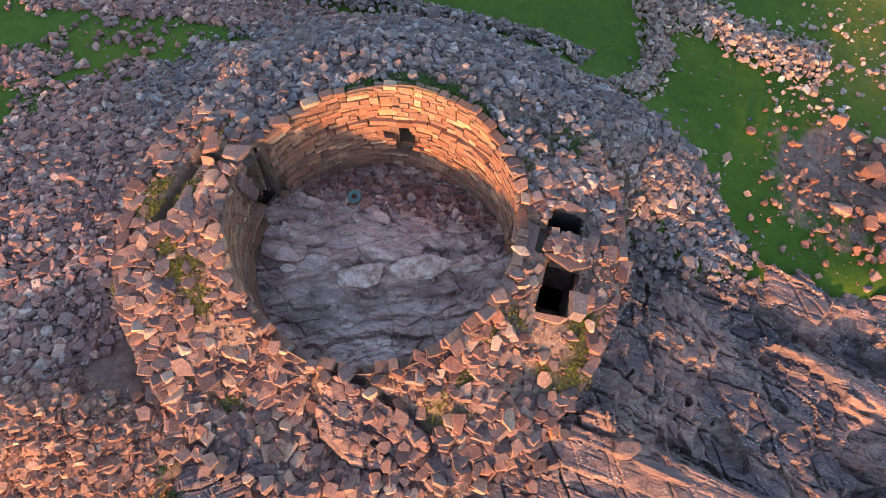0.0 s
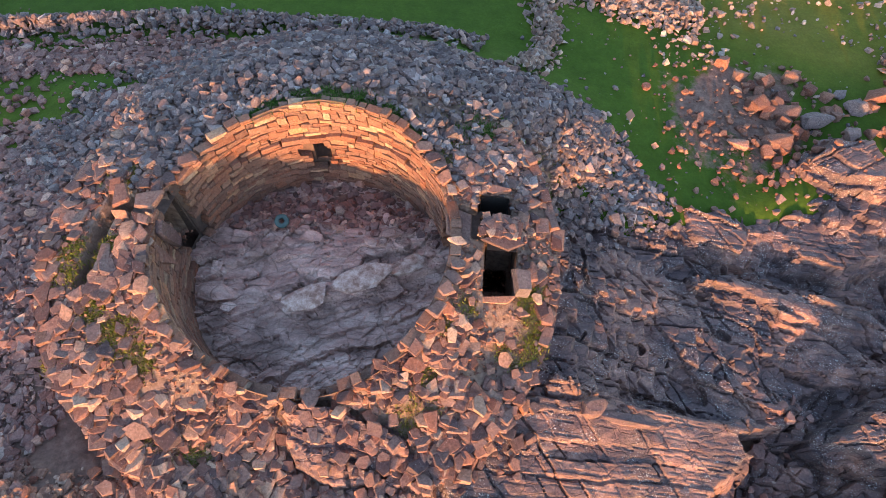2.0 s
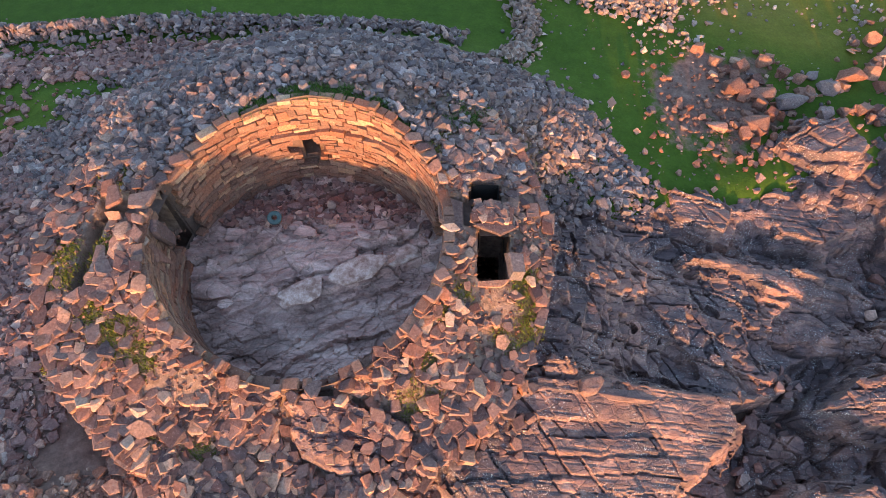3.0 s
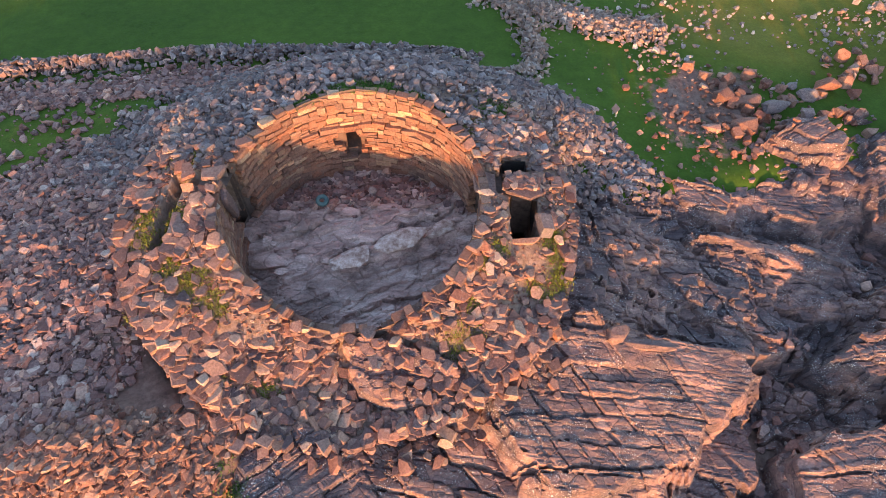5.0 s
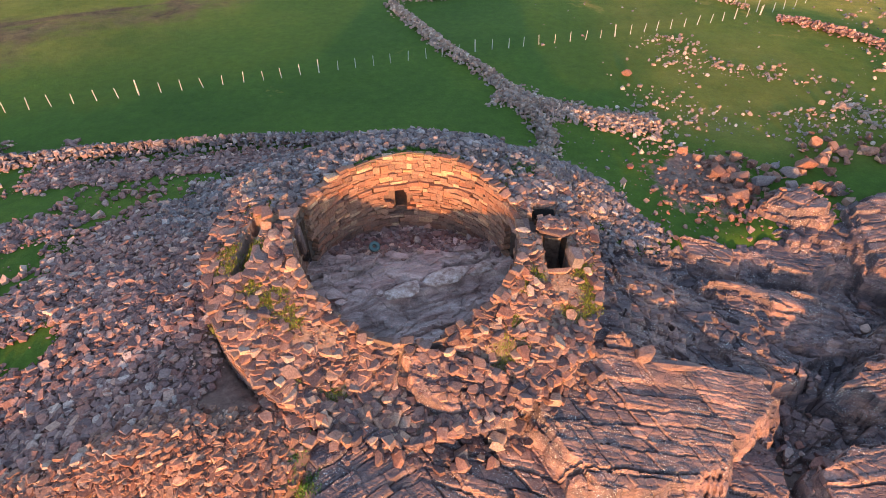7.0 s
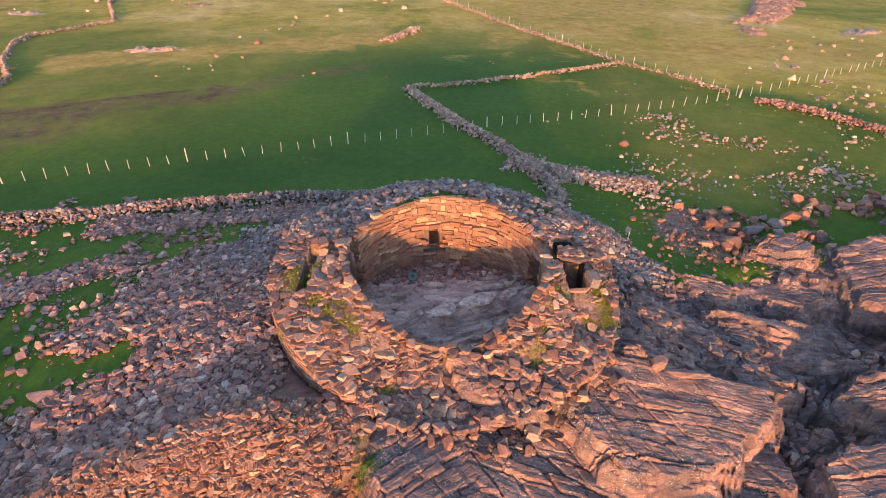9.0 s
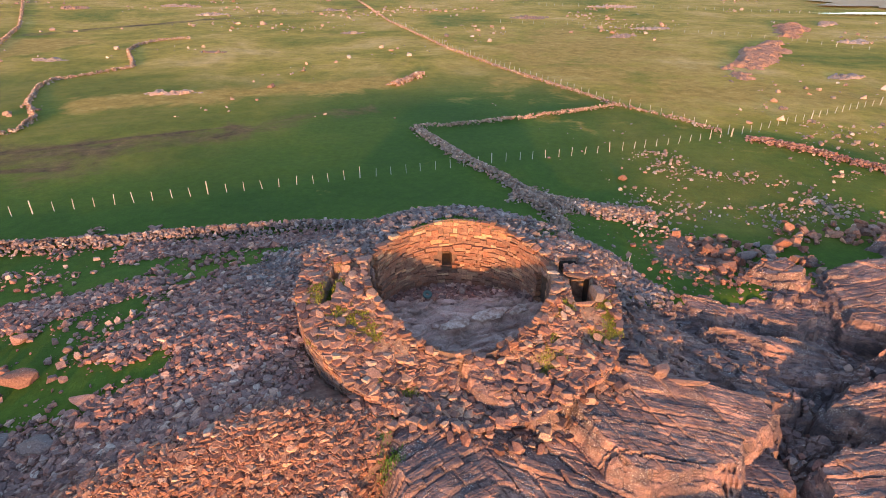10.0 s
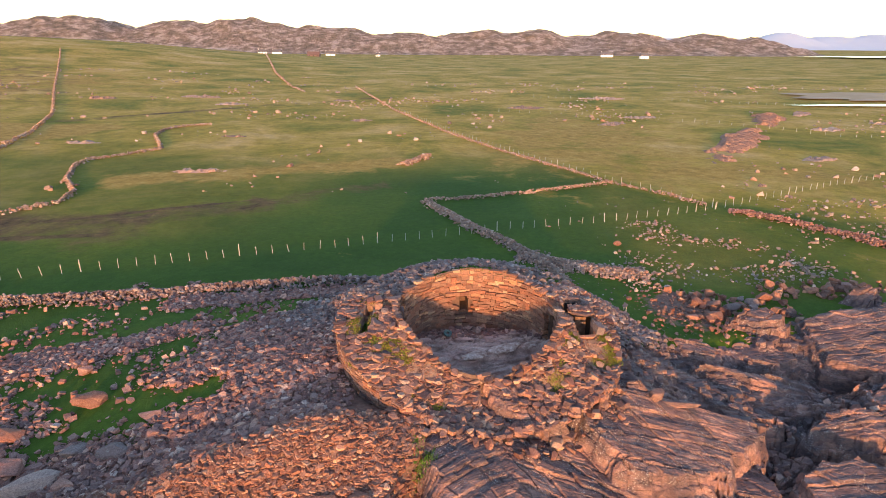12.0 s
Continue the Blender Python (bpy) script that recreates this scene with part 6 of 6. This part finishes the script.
def fence(label, pts, gap, seed):
    g = np.random.default_rng(seed)
    f = tagged(new("fence"), label, "fence", "post fences")
    pts = np.array(pts, float)
    run = np.r_[0, np.cumsum(np.hypot(*np.diff(pts, axis=0).T))]
    f.location = (pts[0][0], pts[0][1], float(land(pts[0][0], pts[0][1])))
    for n, d in enumerate(np.arange(0, run[-1], gap)):
        x, y = np.interp(d, run, pts[:, 0]) + g.normal(0, 0.05), np.interp(d, run, pts[:, 1])
        ob = new("post", STRAINER if n % 9 == 0 else STAKE)
        ob.parent = f
        ob.location = (x - f.location.x, y - f.location.y, float(land(x, y)) - f.location.z)
        ob.rotation_euler = (g.normal(0, 0.05), g.normal(0, 0.05), g.uniform(0, 3))
        ob.scale = (1, 1, g.uniform(0.88, 1.08))
    return f


fence("line of weathered wooden fence posts across the pasture", [(-60, 25), (-51.5, 27.8), (-37.5, 32.7), (-20.4, 38.4), (0.1, 45.7), (11.3, 48.9), (22.5, 52.9), (31.2, 56.3)], 1.72, 301)
fence("wooden fence posts running along the rough grass", [(31.2, 56.3), (42.2, 62.7), (58.8, 72.2), (80, 82), (130, 104)], 2.0, 302)
fence("fence posts beside the long stone wall", [(31.2, 57.3), (27.8, 63.7), (21.2, 72.3), (15.5, 82.8), (6.5, 100.1), (-5.6, 125.5), (-25, 179.2)], 1.9, 303)
fence("distant fence posts over the moor", [(10, 178), (40, 170), (75, 150), (95, 128), (120, 120)], 3.5, 304)
fence("distant fence posts by the inlet", [(30, 235), (80, 225), (125, 208), (150, 196), (175, 190)], 3.2, 305)


# ------------------------------------------------------------ distance
def hills(name, label, x0, x1, y0, y1, d, mounds, rough, material, seed):
    def h(x, y):
        z = -12.0 + 0 * x
        for cx, cy, sx, sy, hh in mounds:
            z = np.maximum(z, -12 + (hh + 12) * bell(x, y, cx, cy, sx, sy))
        crag = np.abs(fbm(x / rough, y / rough, seed, 5) - 0.5) * 2
        return z + (0.36 * (z + 12)) * (0.25 - crag) + (14 * (fbm(x / (rough * 0.3), y / (rough * 0.3), seed + 2) - 0.5) + 7 * np.abs(fbm(x / (rough * 0.1), y / (rough * 0.1), seed + 3) - 0.5)) * step(-12, 15, z)
    me = grid_mesh(name, np.arange(x0, x1, d), np.arange(y0, y1, d), h, material, smooth=False)
    return tagged(part(name, me), label, "hill", "", "structure")


hills("backdrop_hills", "rocky brown and pink hills under a pale sky", -1700, 1100, 1130, 1700, 8.0,
      [(-1150, 1400, 240, 170, 60), (-880, 1380, 190, 140, 70), (-640, 1420, 170, 140, 60), (-480, 1430, 130, 130, 74), (-300, 1420, 150, 120, 54), (-120, 1400, 150, 120, 44), (60, 1420, 130, 120, 51), (170, 1430, 130, 120, 49), (370, 1400, 180, 120, 42), (600, 1420, 110, 110, 42), (700, 1430, 100, 100, 32)], 150.0, HILL, 401)
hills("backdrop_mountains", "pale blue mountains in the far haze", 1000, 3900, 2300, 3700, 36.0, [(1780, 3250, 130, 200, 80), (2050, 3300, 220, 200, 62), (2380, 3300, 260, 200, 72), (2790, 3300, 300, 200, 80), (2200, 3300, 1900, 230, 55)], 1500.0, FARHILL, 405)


def flat_sheet(name, label, cx, cy, rx, ry, z, material, category, seed):
    g = np.random.default_rng(seed)
    n = 40
    v = [(cx, cy, z)]
    for k in range(n):
        a = 2 * math.pi * k / n
        q = 0.8 + 0.4 * g.random()
        v.append((cx + rx * q * math.cos(a), cy + ry * q * math.sin(a), z))
    return tagged(part(name, mesh_from(name, v, [(0, 1 + k, 1 + (k + 1) % n) for k in range(n)], material)), label, category, "", "structure")


flat_sheet("water", "bright narrow inlet beside the sandy flat", 190, 205, 62, 5.0, -0.8, WATER, "water", 1)
flat_sheet("sand", "pale sandy flat beyond the inlet", 215, 245, 66, 26, -0.85, SAND, "sand", 2)
flat_sheet("water", "bright sea loch in the distance", 980, 1085, 330, 90, 1.2, WATER, "water", 3)


def box_mesh(name, x0, x1, y0, y1, z0, z1, material):
    v = [(x, y, z) for x in (x0, x1) for y in (y0, y1) for z in (z0, z1)]
    f = [(0, 1, 3, 2), (4, 6, 7, 5), (0, 4, 5, 1), (2, 3, 7, 6), (0, 2, 6, 4), (1, 5, 7, 3)]
    return mesh_from(name, v, f, material)


def cottage(label, x, y, yaw, w, d, h, wall_mat, roof_mat):
    c = tagged(new("house"), label, "house", "far cottages")
    c.location, c.rotation_euler = (x, y, float(land(x, y)) - 0.1), (0, 0, radians(yaw))
    h = 0.75 * h
    part("wall", box_mesh("wall", -w / 2, w / 2, -d / 2, d / 2, 0, h, wall_mat), c)
    e, rh = 0.3, d * 0.55
    v = [(-w / 2 - e, -d / 2 - e, h - 0.1), (w / 2 + e, -d / 2 - e, h - 0.1), (w / 2 + e, d / 2 + e, h - 0.1), (-w / 2 - e, d / 2 + e, h - 0.1), (-w / 2 - e, 0, h + rh), (w / 2 + e, 0, h + rh)]
    part("roof", mesh_from("roof", v, [(0, 1, 5, 4), (2, 3, 4, 5), (0, 4, 3), (1, 2, 5), (3, 2, 1, 0)], roof_mat), c)
    for sx in (-1, 1):
        part("chimney", box_mesh("chimney", sx * (w / 2 - 0.5) - 0.4, sx * (w / 2 - 0.5) + 0.4, -0.4, 0.4, h + rh - 0.7, h + rh + 0.9, wall_mat), c)
    for k in (-0.32, 0.0, 0.32):
        part("window" if k else "door", box_mesh("window", k * w - 0.5, k * w + 0.5, -d / 2 - 0.04, -d / 2 + 0.05, 0.9 if k else 0.05, 2.1, PANE), c)
    return c


info_stand()
cottage("small white cottage with a slate roof below the hills", -321, 1080, 5, 16, 8, 5.0, WHITEWASH, SLATE)
cottage("low barn with a red tin roof", -205, 860, 0, 18, 8, 3.4, RUST, RUST)
cottage("small white cottage with a slate roof below the hills", -205, 985, 8, 15, 8, 4.2, WHITEWASH, SLATE)
cottage("tiny white cottage far off under the crags", -128, 1010, 0, 7, 6, 4.0, WHITEWASH, SLATE)
cottage("white two-gabled house with a grey roof", 283, 1080, -10, 21, 9, 5.5, WHITEWASH, SLATE)
cottage("white farmhouse standing alone in green fields", 312, 960, 4, 13, 8, 6.0, WHITEWASH, SLATE)
cottage("white cottage at the end of the far wall", -268, 820, 20, 11, 6, 3.2, WHITEWASH, SLATE)


# ------------------------------------------------------------ pieces of the walls
stone_parts("stone", *INNER_FACE, BLK_MESH, inner_wall)
stone_parts("stone", *OUTER_FACE, BLK_MESH + CHK_MESH, outer_wall)
stone_parts("stone", *HEAD_W, SHD_MESH + CHK_MESH[:4], wall_head)
stone_parts("stone", *HEAD_S, SHD_MESH + CHK_MESH[:8], wall_head)
stone_parts("stone", *HEAD_E, SHD_MESH + CHK_MESH[:6], wall_head)
stone_parts("rim_stone", *rim_slabs(R_IN + 0.42, 150, 405, rim_z, (0.35, 0.8), (0.4, 0.7), 9), SHD_MESH, wall_head)
stone_parts("rim_stone", *rim_slabs(R_OUT - 0.28, 165, 250, outer_z, (0.4, 0.9), (0.45, 0.75), 10), SHD_MESH, wall_head)
POOL = {}
for data, material, field in LOOSE:
    if material.name not in POOL:
        POOL[material.name] = variant_meshes("stone", RUB[:8] + SHD + CHK[:4], material)
    stone_parts("stone", *data, POOL[material.name], field)
